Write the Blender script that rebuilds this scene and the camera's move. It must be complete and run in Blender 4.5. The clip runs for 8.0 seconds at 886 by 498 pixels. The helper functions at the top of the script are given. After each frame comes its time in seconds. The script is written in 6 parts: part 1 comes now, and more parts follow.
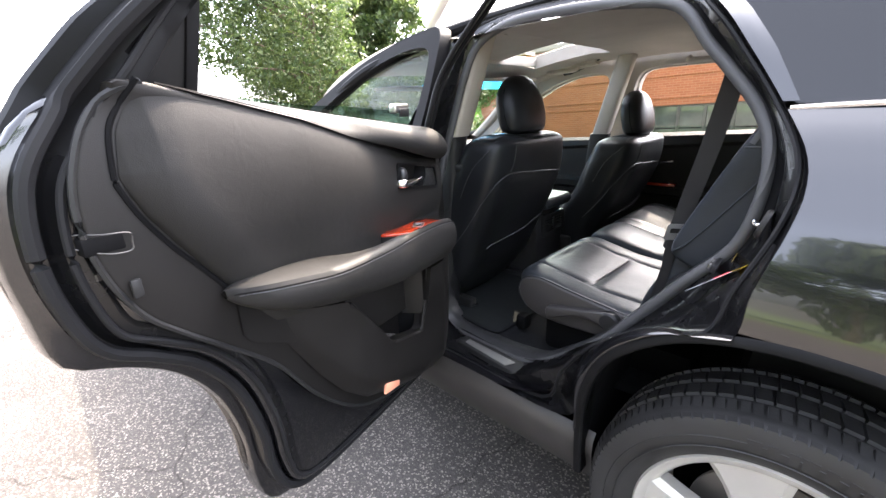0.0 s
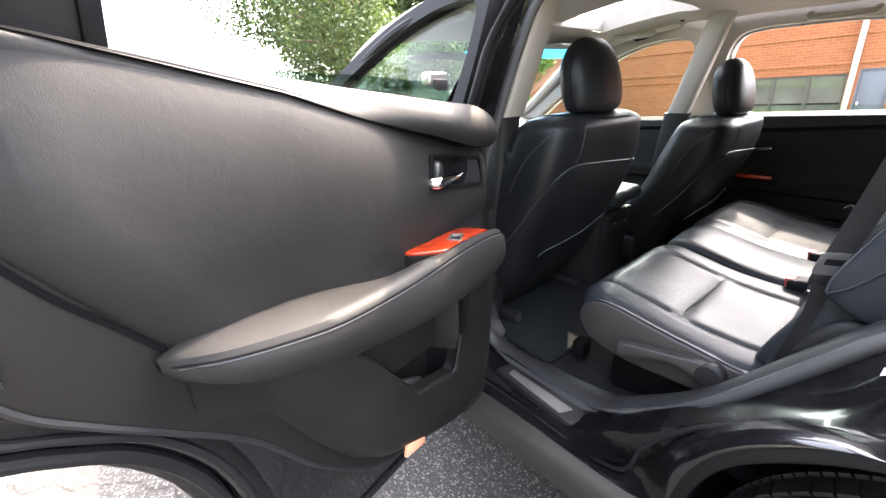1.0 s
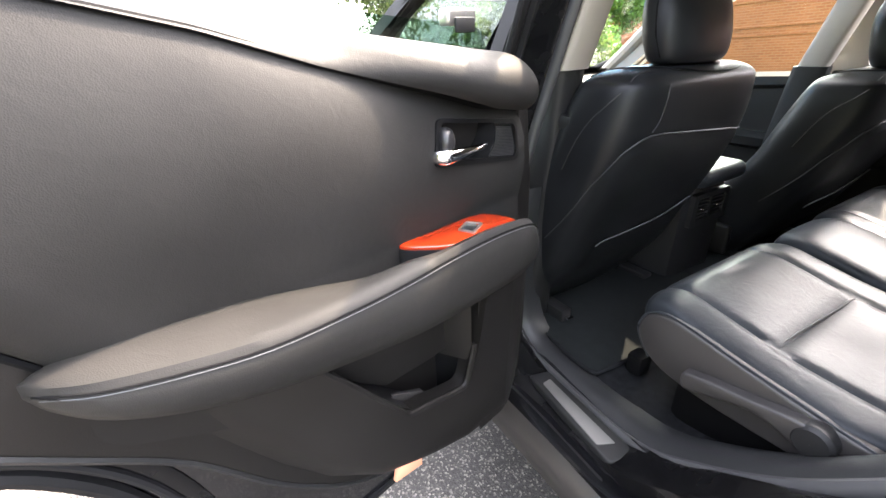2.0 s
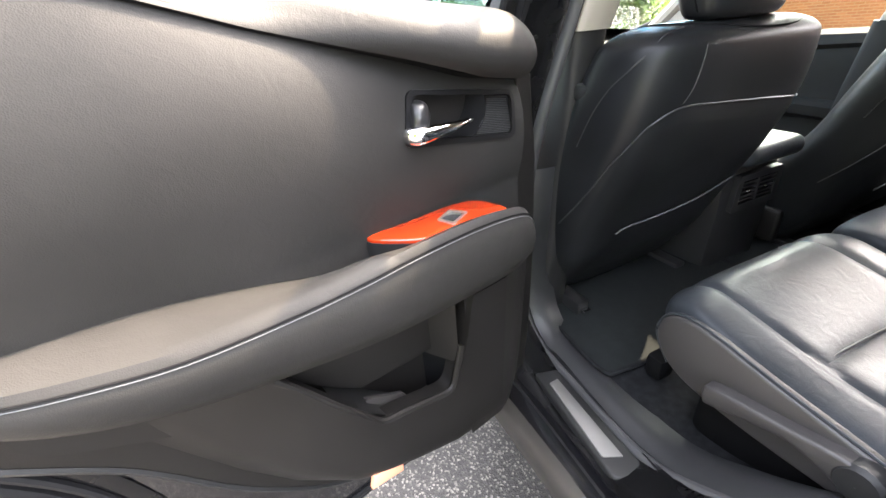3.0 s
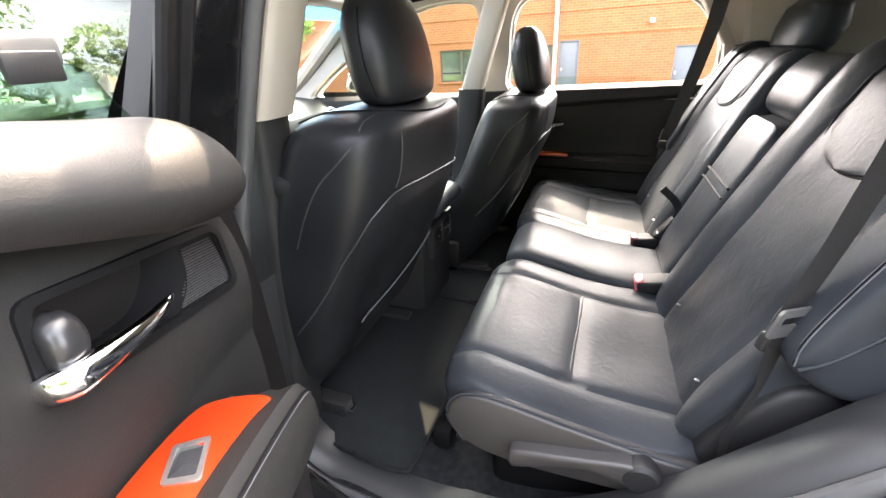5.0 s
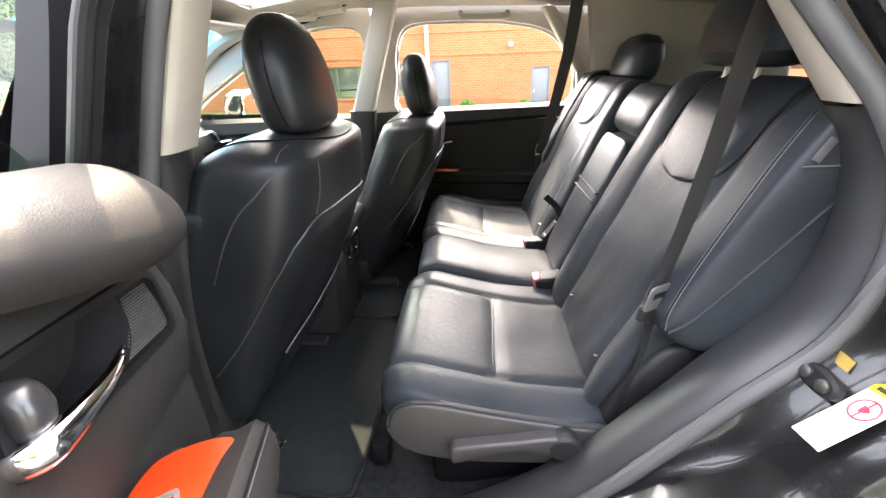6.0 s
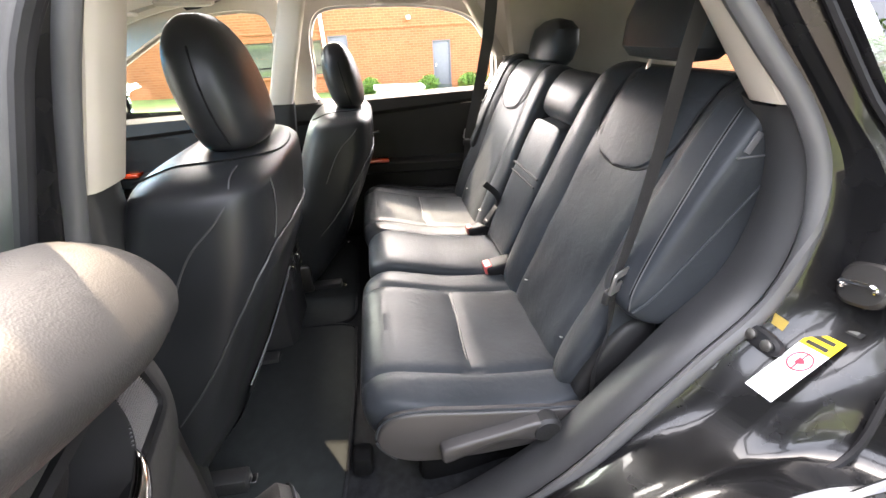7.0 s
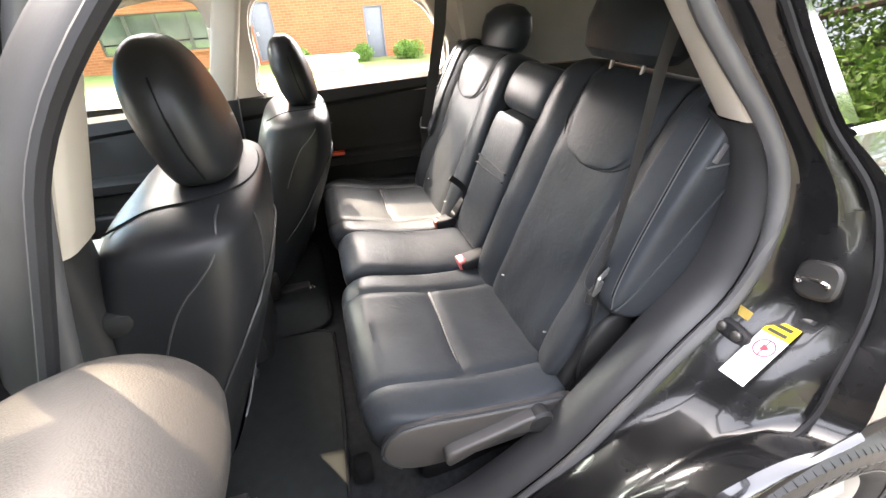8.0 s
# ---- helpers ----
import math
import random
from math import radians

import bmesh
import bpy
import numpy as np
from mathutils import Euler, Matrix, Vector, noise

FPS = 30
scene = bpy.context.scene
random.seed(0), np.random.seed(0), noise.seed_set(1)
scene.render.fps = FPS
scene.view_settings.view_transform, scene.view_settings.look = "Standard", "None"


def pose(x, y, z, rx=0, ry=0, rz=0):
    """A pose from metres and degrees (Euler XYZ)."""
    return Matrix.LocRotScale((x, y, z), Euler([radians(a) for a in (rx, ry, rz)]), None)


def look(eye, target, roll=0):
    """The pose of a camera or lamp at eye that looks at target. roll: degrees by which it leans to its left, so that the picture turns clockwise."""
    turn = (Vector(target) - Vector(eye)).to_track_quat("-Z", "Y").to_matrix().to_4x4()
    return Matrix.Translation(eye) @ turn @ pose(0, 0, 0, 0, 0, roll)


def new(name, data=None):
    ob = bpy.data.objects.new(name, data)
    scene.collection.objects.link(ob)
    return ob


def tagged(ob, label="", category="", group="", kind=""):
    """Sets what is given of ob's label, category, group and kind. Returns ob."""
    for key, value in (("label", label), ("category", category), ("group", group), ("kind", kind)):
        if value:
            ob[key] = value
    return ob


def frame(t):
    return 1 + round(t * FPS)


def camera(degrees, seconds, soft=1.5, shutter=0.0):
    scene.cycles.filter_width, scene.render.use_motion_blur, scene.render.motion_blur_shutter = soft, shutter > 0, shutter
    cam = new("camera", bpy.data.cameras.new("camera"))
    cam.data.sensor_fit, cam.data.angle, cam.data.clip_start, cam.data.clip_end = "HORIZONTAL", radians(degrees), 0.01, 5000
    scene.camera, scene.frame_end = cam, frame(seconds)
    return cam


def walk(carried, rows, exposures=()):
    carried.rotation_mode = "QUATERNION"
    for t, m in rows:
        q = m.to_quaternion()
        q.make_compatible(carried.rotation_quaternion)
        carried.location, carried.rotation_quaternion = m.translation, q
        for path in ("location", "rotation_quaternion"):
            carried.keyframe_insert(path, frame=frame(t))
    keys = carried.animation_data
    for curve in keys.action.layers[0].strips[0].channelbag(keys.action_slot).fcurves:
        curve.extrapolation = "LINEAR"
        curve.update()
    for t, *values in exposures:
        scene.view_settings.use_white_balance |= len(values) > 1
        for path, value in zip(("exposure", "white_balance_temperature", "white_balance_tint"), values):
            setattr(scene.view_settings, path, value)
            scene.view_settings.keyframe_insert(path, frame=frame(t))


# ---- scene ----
cam = camera(93.8, 8.0)
PATH = [
    (0, (0.994, -0.848, 1.299), (-0.327, 0.509, 0.656), -2.1),
    (0.5, (0.844, -0.727, 1.301), (-0.506, 0.584, 0.624), -2.2),
    (1, (0.767, -0.644, 1.292), (-0.644, 0.565, 0.553), -2.0),
    (1.5, (0.727, -0.543, 1.274), (-0.769, 0.509, 0.464), -2.2),
    (1.7, (0.703, -0.495, 1.271), (-0.821, 0.489, 0.428), -2.4),
    (2.8, (0.673, -0.341, 1.249), (-0.948, 0.323, 0.284), -4.7),
    (3, (0.655, -0.319, 1.246), (-0.947, 0.365, 0.263), -4.9),
    (3.5, (0.614, -0.277, 1.245), (-0.877, 0.609, 0.25), -4.4),
    (4, (0.531, -0.247, 1.257), (-0.713, 0.978, 0.282), -3.3),
    (4.5, (0.472, -0.231, 1.276), (-0.456, 1.273, 0.338), -2.3),
    (5, (0.448, -0.236, 1.299), (-0.163, 1.45, 0.414), -1.5),
    (5.2, (0.435, -0.254, 1.31), (-0.044, 1.497, 0.471), 0.1),
    (6.3, (0.388, -0.288, 1.329), (0.385, 1.53, 0.497), -1.0),
    (6.5, (0.371, -0.281, 1.337), (0.452, 1.53, 0.492), -1.0),
    (7, (0.314, -0.255, 1.369), (0.58, 1.497, 0.442), -1.3),
    (7.5, (0.279, -0.227, 1.417), (0.677, 1.456, 0.412), -1.7),
    (8, (0.249, -0.205, 1.444), (0.739, 1.424, 0.393), -1.7),
]
EXPOSURES = [(0, 4.47, 6500, 13), (0.5, 4.83, 6500, 13), (1.0, 4.92, 6600, 13), (1.5, 4.95, 6700, 13), (3.0, 5.46, 6900, 11), (4.0, 5.6, 7000, 11), (5.0, 5.6, 7100, 13), (6.5, 5.68, 7100, 13), (8.0, 5.7, 7300, 13)]
walk(cam, [(t, look(eye, target, roll)) for t, eye, target, roll in PATH], EXPOSURES)

# ---- light ----
SUN_DIR = Vector((-0.15, 0.84, 1.0)).normalized()
world = bpy.data.worlds.new("sky")
scene.world = world
world.use_nodes = True
wn = world.node_tree.nodes
sky = wn.new("ShaderNodeTexSky")
sky.sky_type = "NISHITA"
sky.sun_disc = False
sky.sun_elevation = math.asin(SUN_DIR.z)
sky.sun_rotation = math.atan2(SUN_DIR.x, SUN_DIR.y)
sky.air_density, sky.dust_density, sky.ozone_density = 0.6, 4.0, 0.0
bg = wn["Background"]
haze = wn.new("ShaderNodeHueSaturation")
haze.inputs["Saturation"].default_value = 0.48
world.node_tree.links.new(sky.outputs["Color"], haze.inputs["Color"])
world.node_tree.links.new(haze.outputs["Color"], bg.inputs["Color"])
bg.inputs["Strength"].default_value = 0.15
sun = new("sun", bpy.data.lights.new("sun", "SUN"))
sun.data.energy, sun.data.angle, sun.data.color = 0.86, radians(0.6), (1.0, 0.84, 0.64)
sun.matrix_world = look((0, 0, 30), Vector((0, 0, 30)) - SUN_DIR)


# ---- materials ----
def mat(name, col, rough=0.5, metal=0.0, coat=0.0, vary=0.15, scale=8.0, grain=0.0, grain_scale=400.0, spec=0.5, emit=None, sheen=0.0, cells=False, wrinkle=0.0):
    m = bpy.data.materials.new(name)
    m.use_nodes = True
    nt = m.node_tree
    b = nt.nodes["Principled BSDF"]
    b.inputs["Base Color"].default_value = (*col, 1)
    b.inputs["Roughness"].default_value = rough
    b.inputs["Metallic"].default_value = metal
    b.inputs["Coat Weight"].default_value = coat
    b.inputs["Coat Roughness"].default_value = 0.03
    b.inputs["Specular IOR Level"].default_value = spec
    if sheen:
        b.inputs["Sheen Weight"].default_value = sheen
    tc = nt.nodes.new("ShaderNodeTexCoord")
    if vary:
        ns = nt.nodes.new("ShaderNodeTexNoise")
        ns.inputs["Scale"].default_value = scale
        ns.inputs["Detail"].default_value = 6
        nt.links.new(tc.outputs["Object"], ns.inputs["Vector"])
        ramp = nt.nodes.new("ShaderNodeMapRange")
        ramp.inputs["From Min"].default_value, ramp.inputs["From Max"].default_value = 0.3, 0.7
        ramp.inputs["To Min"].default_value, ramp.inputs["To Max"].default_value = 1 - vary, 1 + vary
        nt.links.new(ns.outputs["Fac"], ramp.inputs["Value"])
        mul = nt.nodes.new("ShaderNodeVectorMath")
        mul.operation = "SCALE"
        mul.inputs[0].default_value = col
        nt.links.new(ramp.outputs["Result"], mul.inputs["Scale"])
        nt.links.new(mul.outputs["Vector"], b.inputs["Base Color"])
        rr = nt.nodes.new("ShaderNodeMapRange")
        rr.inputs["From Min"].default_value, rr.inputs["From Max"].default_value = 0.3, 0.7
        rr.inputs["To Min"].default_value, rr.inputs["To Max"].default_value = rough * (1 - vary * 0.6), min(1, rough * (1 + vary * 0.6))
        nt.links.new(ns.outputs["Fac"], rr.inputs["Value"])
        nt.links.new(rr.outputs["Result"], b.inputs["Roughness"])
    if grain:
        bump = nt.nodes.new("ShaderNodeBump")
        bump.inputs["Strength"].default_value = grain
        bump.inputs["Distance"].default_value = 0.001
        if cells:
            v = nt.nodes.new("ShaderNodeTexVoronoi")
            v.inputs["Scale"].default_value = grain_scale
            out = v.outputs["Distance"]
        else:
            v = nt.nodes.new("ShaderNodeTexNoise")
            v.inputs["Scale"].default_value = grain_scale
            v.inputs["Detail"].default_value = 3
            out = v.outputs["Fac"]
        nt.links.new(tc.outputs["Object"], v.inputs["Vector"])
        nt.links.new(out, bump.inputs["Height"])
        nt.links.new(bump.outputs["Normal"], b.inputs["Normal"])
        if wrinkle:
            w = nt.nodes.new("ShaderNodeTexNoise")
            w.inputs["Scale"].default_value, w.inputs["Detail"].default_value, w.inputs["Distortion"].default_value = 30, 8, 1.6
            nt.links.new(tc.outputs["Object"], w.inputs["Vector"])
            b2 = nt.nodes.new("ShaderNodeBump")
            b2.inputs["Strength"].default_value, b2.inputs["Distance"].default_value = wrinkle, 0.006
            nt.links.new(w.outputs["Fac"], b2.inputs["Height"])
            nt.links.new(b2.outputs["Normal"], bump.inputs["Normal"])
    if emit:
        b.inputs["Emission Color"].default_value = (*emit[0], 1)
        b.inputs["Emission Strength"].default_value = emit[1]
    return m


def glass_mat(name, tint, ior=1.5):
    m = bpy.data.materials.new(name)
    m.use_nodes = True
    nt = m.node_tree
    nt.nodes.remove(nt.nodes["Principled BSDF"])
    tr = nt.nodes.new("ShaderNodeBsdfTransparent")
    tr.inputs["Color"].default_value = (*tint, 1)
    gl = nt.nodes.new("ShaderNodeBsdfGlossy")
    gl.inputs["Roughness"].default_value = 0.005
    lw = nt.nodes.new("ShaderNodeLayerWeight")
    lw.inputs["Blend"].default_value = 0.5
    pw = nt.nodes.new("ShaderNodeMath")
    pw.operation = "POWER"
    pw.inputs[1].default_value = 5.0
    nt.links.new(lw.outputs["Facing"], pw.inputs[0])
    fr = nt.nodes.new("ShaderNodeMath")
    fr.operation = "MULTIPLY_ADD"
    f0 = ((ior - 1) / (ior + 1)) ** 2
    fr.inputs[1].default_value, fr.inputs[2].default_value = 1 - f0, f0
    nt.links.new(pw.outputs[0], fr.inputs[0])
    mx = nt.nodes.new("ShaderNodeMixShader")
    nt.links.new(fr.outputs[0], mx.inputs["Fac"])
    nt.links.new(tr.outputs[0], mx.inputs[1])
    nt.links.new(gl.outputs[0], mx.inputs[2])
    nt.links.new(mx.outputs[0], nt.nodes["Material Output"].inputs["Surface"])
    return m


LEATHER = mat("black_leather", (0.0255, 0.0288, 0.0330), 0.37, vary=0.25, scale=6, grain=0.14, grain_scale=900, spec=0.14, wrinkle=0.14, cells=True)
# Front seat covering, made darker than LEATHER to carry the shade on it.
BACK_SHADED = mat("seat_back_shaded", (0.0110, 0.0118, 0.0132), 0.38, vary=0.2, scale=6, grain=0.15, grain_scale=900, spec=0.24, cells=True)
DOOR_LEATHER = mat("door_leather", (0.0185, 0.0178, 0.0172), 0.52, vary=0.3, scale=3, grain=0.16, grain_scale=700, spec=0.12, wrinkle=0.08, cells=True)
SEAT_SIDE = mat("seat_side_vinyl", (0.033, 0.0305, 0.030), 0.42, vary=0.15, grain=0.2, grain_scale=600, cells=True)
PLASTIC = mat("dark_plastic", (0.016, 0.016, 0.0165), 0.48, spec=0.3, vary=0.15, grain=0.25, grain_scale=900)
PLASTIC_LO = mat("grained_plastic", (0.0105, 0.0097, 0.0092), 0.46, spec=0.34, vary=0.12, grain=0.35, grain_scale=800)
TRIM = mat("doorway_trim", (0.025, 0.0254, 0.0268), 0.42, vary=0.12, grain=0.3, grain_scale=900)
BOARD_PLASTIC = mat("black_trim_plastic", (0.0080, 0.0073, 0.0070), 0.48, spec=0.26, vary=0.15, grain=0.3, grain_scale=900)
RUBBER = mat("seal_rubber", (0.011, 0.011, 0.012), 0.6, spec=0.15, vary=0.2, grain=0.15)
SEAL_GREY = mat("grey_trim_seal", (0.052, 0.052, 0.054), 0.5, vary=0.15, grain=0.2, grain_scale=900)
PAINT = mat("black_paint", (0.004, 0.004, 0.005), 0.18, coat=1.0, vary=0.1, scale=3)
JAMB_PAINT = mat("jamb_paint", (0.005, 0.005, 0.0055), 0.26, coat=0.35, vary=0.3, scale=14, spec=0.25)
JAMB_PAINT.node_tree.nodes["Principled BSDF"].inputs["Coat Roughness"].default_value = 0.06
FRAME = mat("satin_black_frame", (0.006, 0.006, 0.0065), 0.5, spec=0.12, vary=0.12, grain=0.05)
CLAD = mat("arch_cladding", (0.034, 0.031, 0.029), 0.40, vary=0.15, grain=0.15)
STITCH = mat("grey_stitching", (0.065, 0.066, 0.072), 0.6, vary=0.1)
SEAM = mat("seam_thread_dark", (0.030, 0.030, 0.032), 0.5, vary=0.1)
HEADLINER = mat("headliner_cloth", (0.40, 0.365, 0.33), 0.9, vary=0.06, grain=0.3, grain_scale=500)
BEIGE = mat("beige_trim", (0.36, 0.325, 0.28), 0.6, vary=0.05, grain=0.15, grain_scale=700)
CARPET = mat("black_carpet", (0.0135, 0.0140, 0.0152), 0.95, spec=0.05, vary=0.4, scale=60, grain=0.8, grain_scale=350)
MAT_CLOTH = mat("mat_cloth", (0.0150, 0.0168, 0.0170), 0.92, spec=0.05, vary=0.15, scale=40, grain=0.35, grain_scale=450)
WOOD = mat("red_orange_wood", (0.40, 0.030, 0.005), 0.25, coat=1.0, vary=0.12, scale=14)
CHROME = mat("chrome", (0.75, 0.75, 0.76), 0.08, metal=1.0, vary=0.05)
INLAY = mat("brushed_inlay", (0.17, 0.166, 0.158), 0.5, metal=0.4, vary=0.08, grain=0.2, grain_scale=300)
SATIN = mat("satin_silver", (0.55, 0.54, 0.52), 0.28, metal=0.9, vary=0.05)
DARK_METAL = mat("dull_metal", (0.10, 0.095, 0.09), 0.4, metal=0.8, vary=0.2)
RIM = mat("painted_alloy", (0.50, 0.475, 0.435), 0.32, metal=0.35, coat=0.6, vary=0.08)
TYRE = mat("tyre_rubber", (0.0145, 0.0140, 0.0138), 0.6, vary=0.35, scale=12, grain=0.3, grain_scale=200)
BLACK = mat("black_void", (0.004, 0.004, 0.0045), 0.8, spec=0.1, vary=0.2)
BELT = mat("belt_webbing", (0.026, 0.025, 0.025), 0.5, spec=0.3, vary=0.15, grain=0.6, grain_scale=600)
WHITE = mat("white_label", (0.82, 0.82, 0.84), 0.5, vary=0.03)
YELLOW = mat("yellow_label", (0.66, 0.44, 0.015), 0.5, vary=0.03)
RED = mat("red_print", (0.62, 0.03, 0.05), 0.5, vary=0.05)
REDBTN = mat("red_button", (0.50, 0.09, 0.09), 0.4, vary=0.1)
REFLECTOR = mat("amber_reflector", (0.75, 0.32, 0.20), 0.25, coat=0.5, vary=0.1)
INK = mat("black_ink", (0.02, 0.02, 0.02), 0.5, vary=0.05)
GLASS = glass_mat("clear_glass", (0.86, 0.93, 0.89), 1.25)
TINT = glass_mat("privacy_glass", (0.14, 0.15, 0.145), 1.6)
BRICK = mat("orange_brick", (0.52, 0.20, 0.085), 0.85, vary=0.1, scale=2)
STEEL_DOOR = mat("grey_door_paint", (0.10, 0.105, 0.12), 0.5, vary=0.06)
CONCRETE = mat("pale_concrete", (0.36, 0.325, 0.25), 0.85, vary=0.12, scale=4, grain=0.3, grain_scale=60)
BARK = mat("bark", (0.09, 0.065, 0.045), 0.9, vary=0.3, scale=10, grain=0.8, grain_scale=40)


def band_mat():
    """Tinted screen edge: partly clear, partly glowing through with daylight."""
    m = glass_mat("blue_shade_band", (0.04, 0.45, 0.85), 1.3)
    nt = m.node_tree
    out = nt.nodes["Material Output"]
    clear = out.inputs["Surface"].links[0].from_socket
    tl = nt.nodes.new("ShaderNodeBsdfTranslucent")
    tl.inputs["Color"].default_value = (0.02, 0.42, 0.85, 1)
    mx = nt.nodes.new("ShaderNodeMixShader")
    mx.inputs["Fac"].default_value = 0.35
    nt.links.new(clear, mx.inputs[1])
    nt.links.new(tl.outputs[0], mx.inputs[2])
    nt.links.new(mx.outputs[0], out.inputs["Surface"])
    return m


BAND = band_mat()


def leaf_mat(name, a, b2):
    m = mat(name, a, 0.5, vary=0)
    nt = m.node_tree
    g = nt.nodes.new("ShaderNodeNewGeometry")
    r = nt.nodes.new("ShaderNodeValToRGB")
    r.color_ramp.elements[0].color = (*a, 1)
    r.color_ramp.elements[1].color = (*b2, 1)
    nt.links.new(g.outputs["Random Per Island"], r.inputs["Fac"])
    p = nt.nodes["Principled BSDF"]
    nt.links.new(r.outputs["Color"], p.inputs["Base Color"])
    t = nt.nodes.new("ShaderNodeBsdfTranslucent")
    nt.links.new(r.outputs["Color"], t.inputs["Color"])
    mx = nt.nodes.new("ShaderNodeMixShader")
    mx.inputs["Fac"].default_value = 0.4
    nt.links.new(p.outputs[0], mx.inputs[1])
    nt.links.new(t.outputs[0], mx.inputs[2])
    nt.links.new(mx.outputs[0], nt.nodes["Material Output"].inputs["Surface"])
    return m


LEAF = leaf_mat("tree_leaf", (0.030, 0.060, 0.015), (0.10, 0.135, 0.036))
LEAF_B = leaf_mat("bush_leaf", (0.05, 0.12, 0.02), (0.16, 0.28, 0.05))


def asphalt_mat():
    m = mat("asphalt", (0.05, 0.05, 0.05), 0.85, vary=0, spec=0.12)
    nt = m.node_tree
    b = nt.nodes["Principled BSDF"]
    tc = nt.nodes.new("ShaderNodeTexCoord")
    v = nt.nodes.new("ShaderNodeTexVoronoi")
    v.inputs["Scale"].default_value = 170
    nt.links.new(tc.outputs["Object"], v.inputs["Vector"])
    hue = nt.nodes.new("ShaderNodeSeparateColor")
    nt.links.new(v.outputs["Color"], hue.inputs[0])
    r = nt.nodes.new("ShaderNodeValToRGB")
    e = r.color_ramp.elements
    e[0].position, e[0].color = 0.0, (0.052, 0.048, 0.045, 1)
    e[1].position, e[1].color = 1.0, (0.225, 0.205, 0.18, 1)
    for at, c in ((0.55, (0.064, 0.059, 0.055)), (0.80, (0.084, 0.077, 0.070)), (0.87, (0.155, 0.141, 0.124))):
        x = e.new(at)
        x.color = (*c, 1)
    nt.links.new(hue.outputs[0], r.inputs["Fac"])
    n = nt.nodes.new("ShaderNodeTexNoise")
    n.inputs["Scale"].default_value = 1.6
    n.inputs["Detail"].default_value = 8
    nt.links.new(tc.outputs["Object"], n.inputs["Vector"])
    mr = nt.nodes.new("ShaderNodeMapRange")
    mr.inputs["To Min"].default_value, mr.inputs["To Max"].default_value = 0.55, 1.35
    nt.links.new(n.outputs["Fac"], mr.inputs["Value"])
    sc = nt.nodes.new("ShaderNodeVectorMath")
    sc.operation = "SCALE"
    nt.links.new(r.outputs["Color"], sc.inputs[0])
    nt.links.new(mr.outputs["Result"], sc.inputs["Scale"])
    # fine cracks
    cv = nt.nodes.new("ShaderNodeTexVoronoi")
    cv.feature = "DISTANCE_TO_EDGE"
    cv.inputs["Scale"].default_value = 0.9
    wob = nt.nodes.new("ShaderNodeTexNoise")
    wob.inputs["Scale"].default_value = 5.0
    mixv = nt.nodes.new("ShaderNodeMix")
    mixv.data_type = "VECTOR"
    mixv.inputs[0].default_value = 0.18
    nt.links.new(tc.outputs["Object"], wob.inputs["Vector"])
    nt.links.new(tc.outputs["Object"], mixv.inputs[4])
    nt.links.new(wob.outputs["Color"], mixv.inputs[5])
    nt.links.new(mixv.outputs[1], cv.inputs["Vector"])
    cm = nt.nodes.new("ShaderNodeMapRange")
    cm.inputs["From Min"].default_value, cm.inputs["From Max"].default_value = 0.001, 0.006
    cm.inputs["To Min"].default_value, cm.inputs["To Max"].default_value = 0.6, 1.0
    nt.links.new(cv.outputs["Distance"], cm.inputs["Value"])
    s2 = nt.nodes.new("ShaderNodeVectorMath")
    s2.operation = "SCALE"
    nt.links.new(sc.outputs["Vector"], s2.inputs[0])
    nt.links.new(cm.outputs["Result"], s2.inputs["Scale"])
    nt.links.new(s2.outputs["Vector"], b.inputs["Base Color"])
    bu = nt.nodes.new("ShaderNodeBump")
    bu.inputs["Strength"].default_value = 0.7
    bu.inputs["Distance"].default_value = 0.004
    nt.links.new(v.outputs["Distance"], bu.inputs["Height"])
    nt.links.new(bu.outputs["Normal"], b.inputs["Normal"])
    return m


ASPHALT = asphalt_mat()


def grass_mat():
    m = mat("lawn", (0.085, 0.118, 0.028), 0.9, vary=0.45, scale=3, grain=1.0, grain_scale=40)
    return m


GRASS = grass_mat()


# ---- mesh tools ----
def finish(bm, smooth=True):
    bmesh.ops.recalc_face_normals(bm, faces=bm.faces)
    if smooth:
        for f in bm.faces:
            f.smooth = True
    return bm


def sharp(bm, degrees=35):
    """Mark edges sharper than that many degrees so that flat sides stay crisp."""
    for e in bm.edges:
        if len(e.link_faces) == 2 and e.calc_face_angle(0) > radians(degrees):
            e.smooth = False
    return bm


def part(name, bm, material, parent, label="", kind=""):
    me = bpy.data.meshes.new(name)
    sharp(bm)
    bm.to_mesh(me)
    bm.free()
    me.materials.append(material)
    ob = new(name, me)
    ob.parent = parent
    if parent is not None and parent.type == "EMPTY":
        ob.matrix_parent_inverse = parent.matrix_basis.inverted()
    if label or kind:
        tagged(ob, label=label, kind=kind)
    return ob


def thing(name, label, category, at=(0, 0, 0), group="", kind=""):
    ob = new(name)
    ob.empty_display_size = 0.1
    ob.matrix_basis = Matrix.Translation(at) if not isinstance(at, Matrix) else at
    return tagged(ob, label, category, group, kind)


def solo(name, bm, material, label, category, kind="", group=""):
    ob = part(name, bm, material, None)
    return tagged(ob, label, category, group, kind)


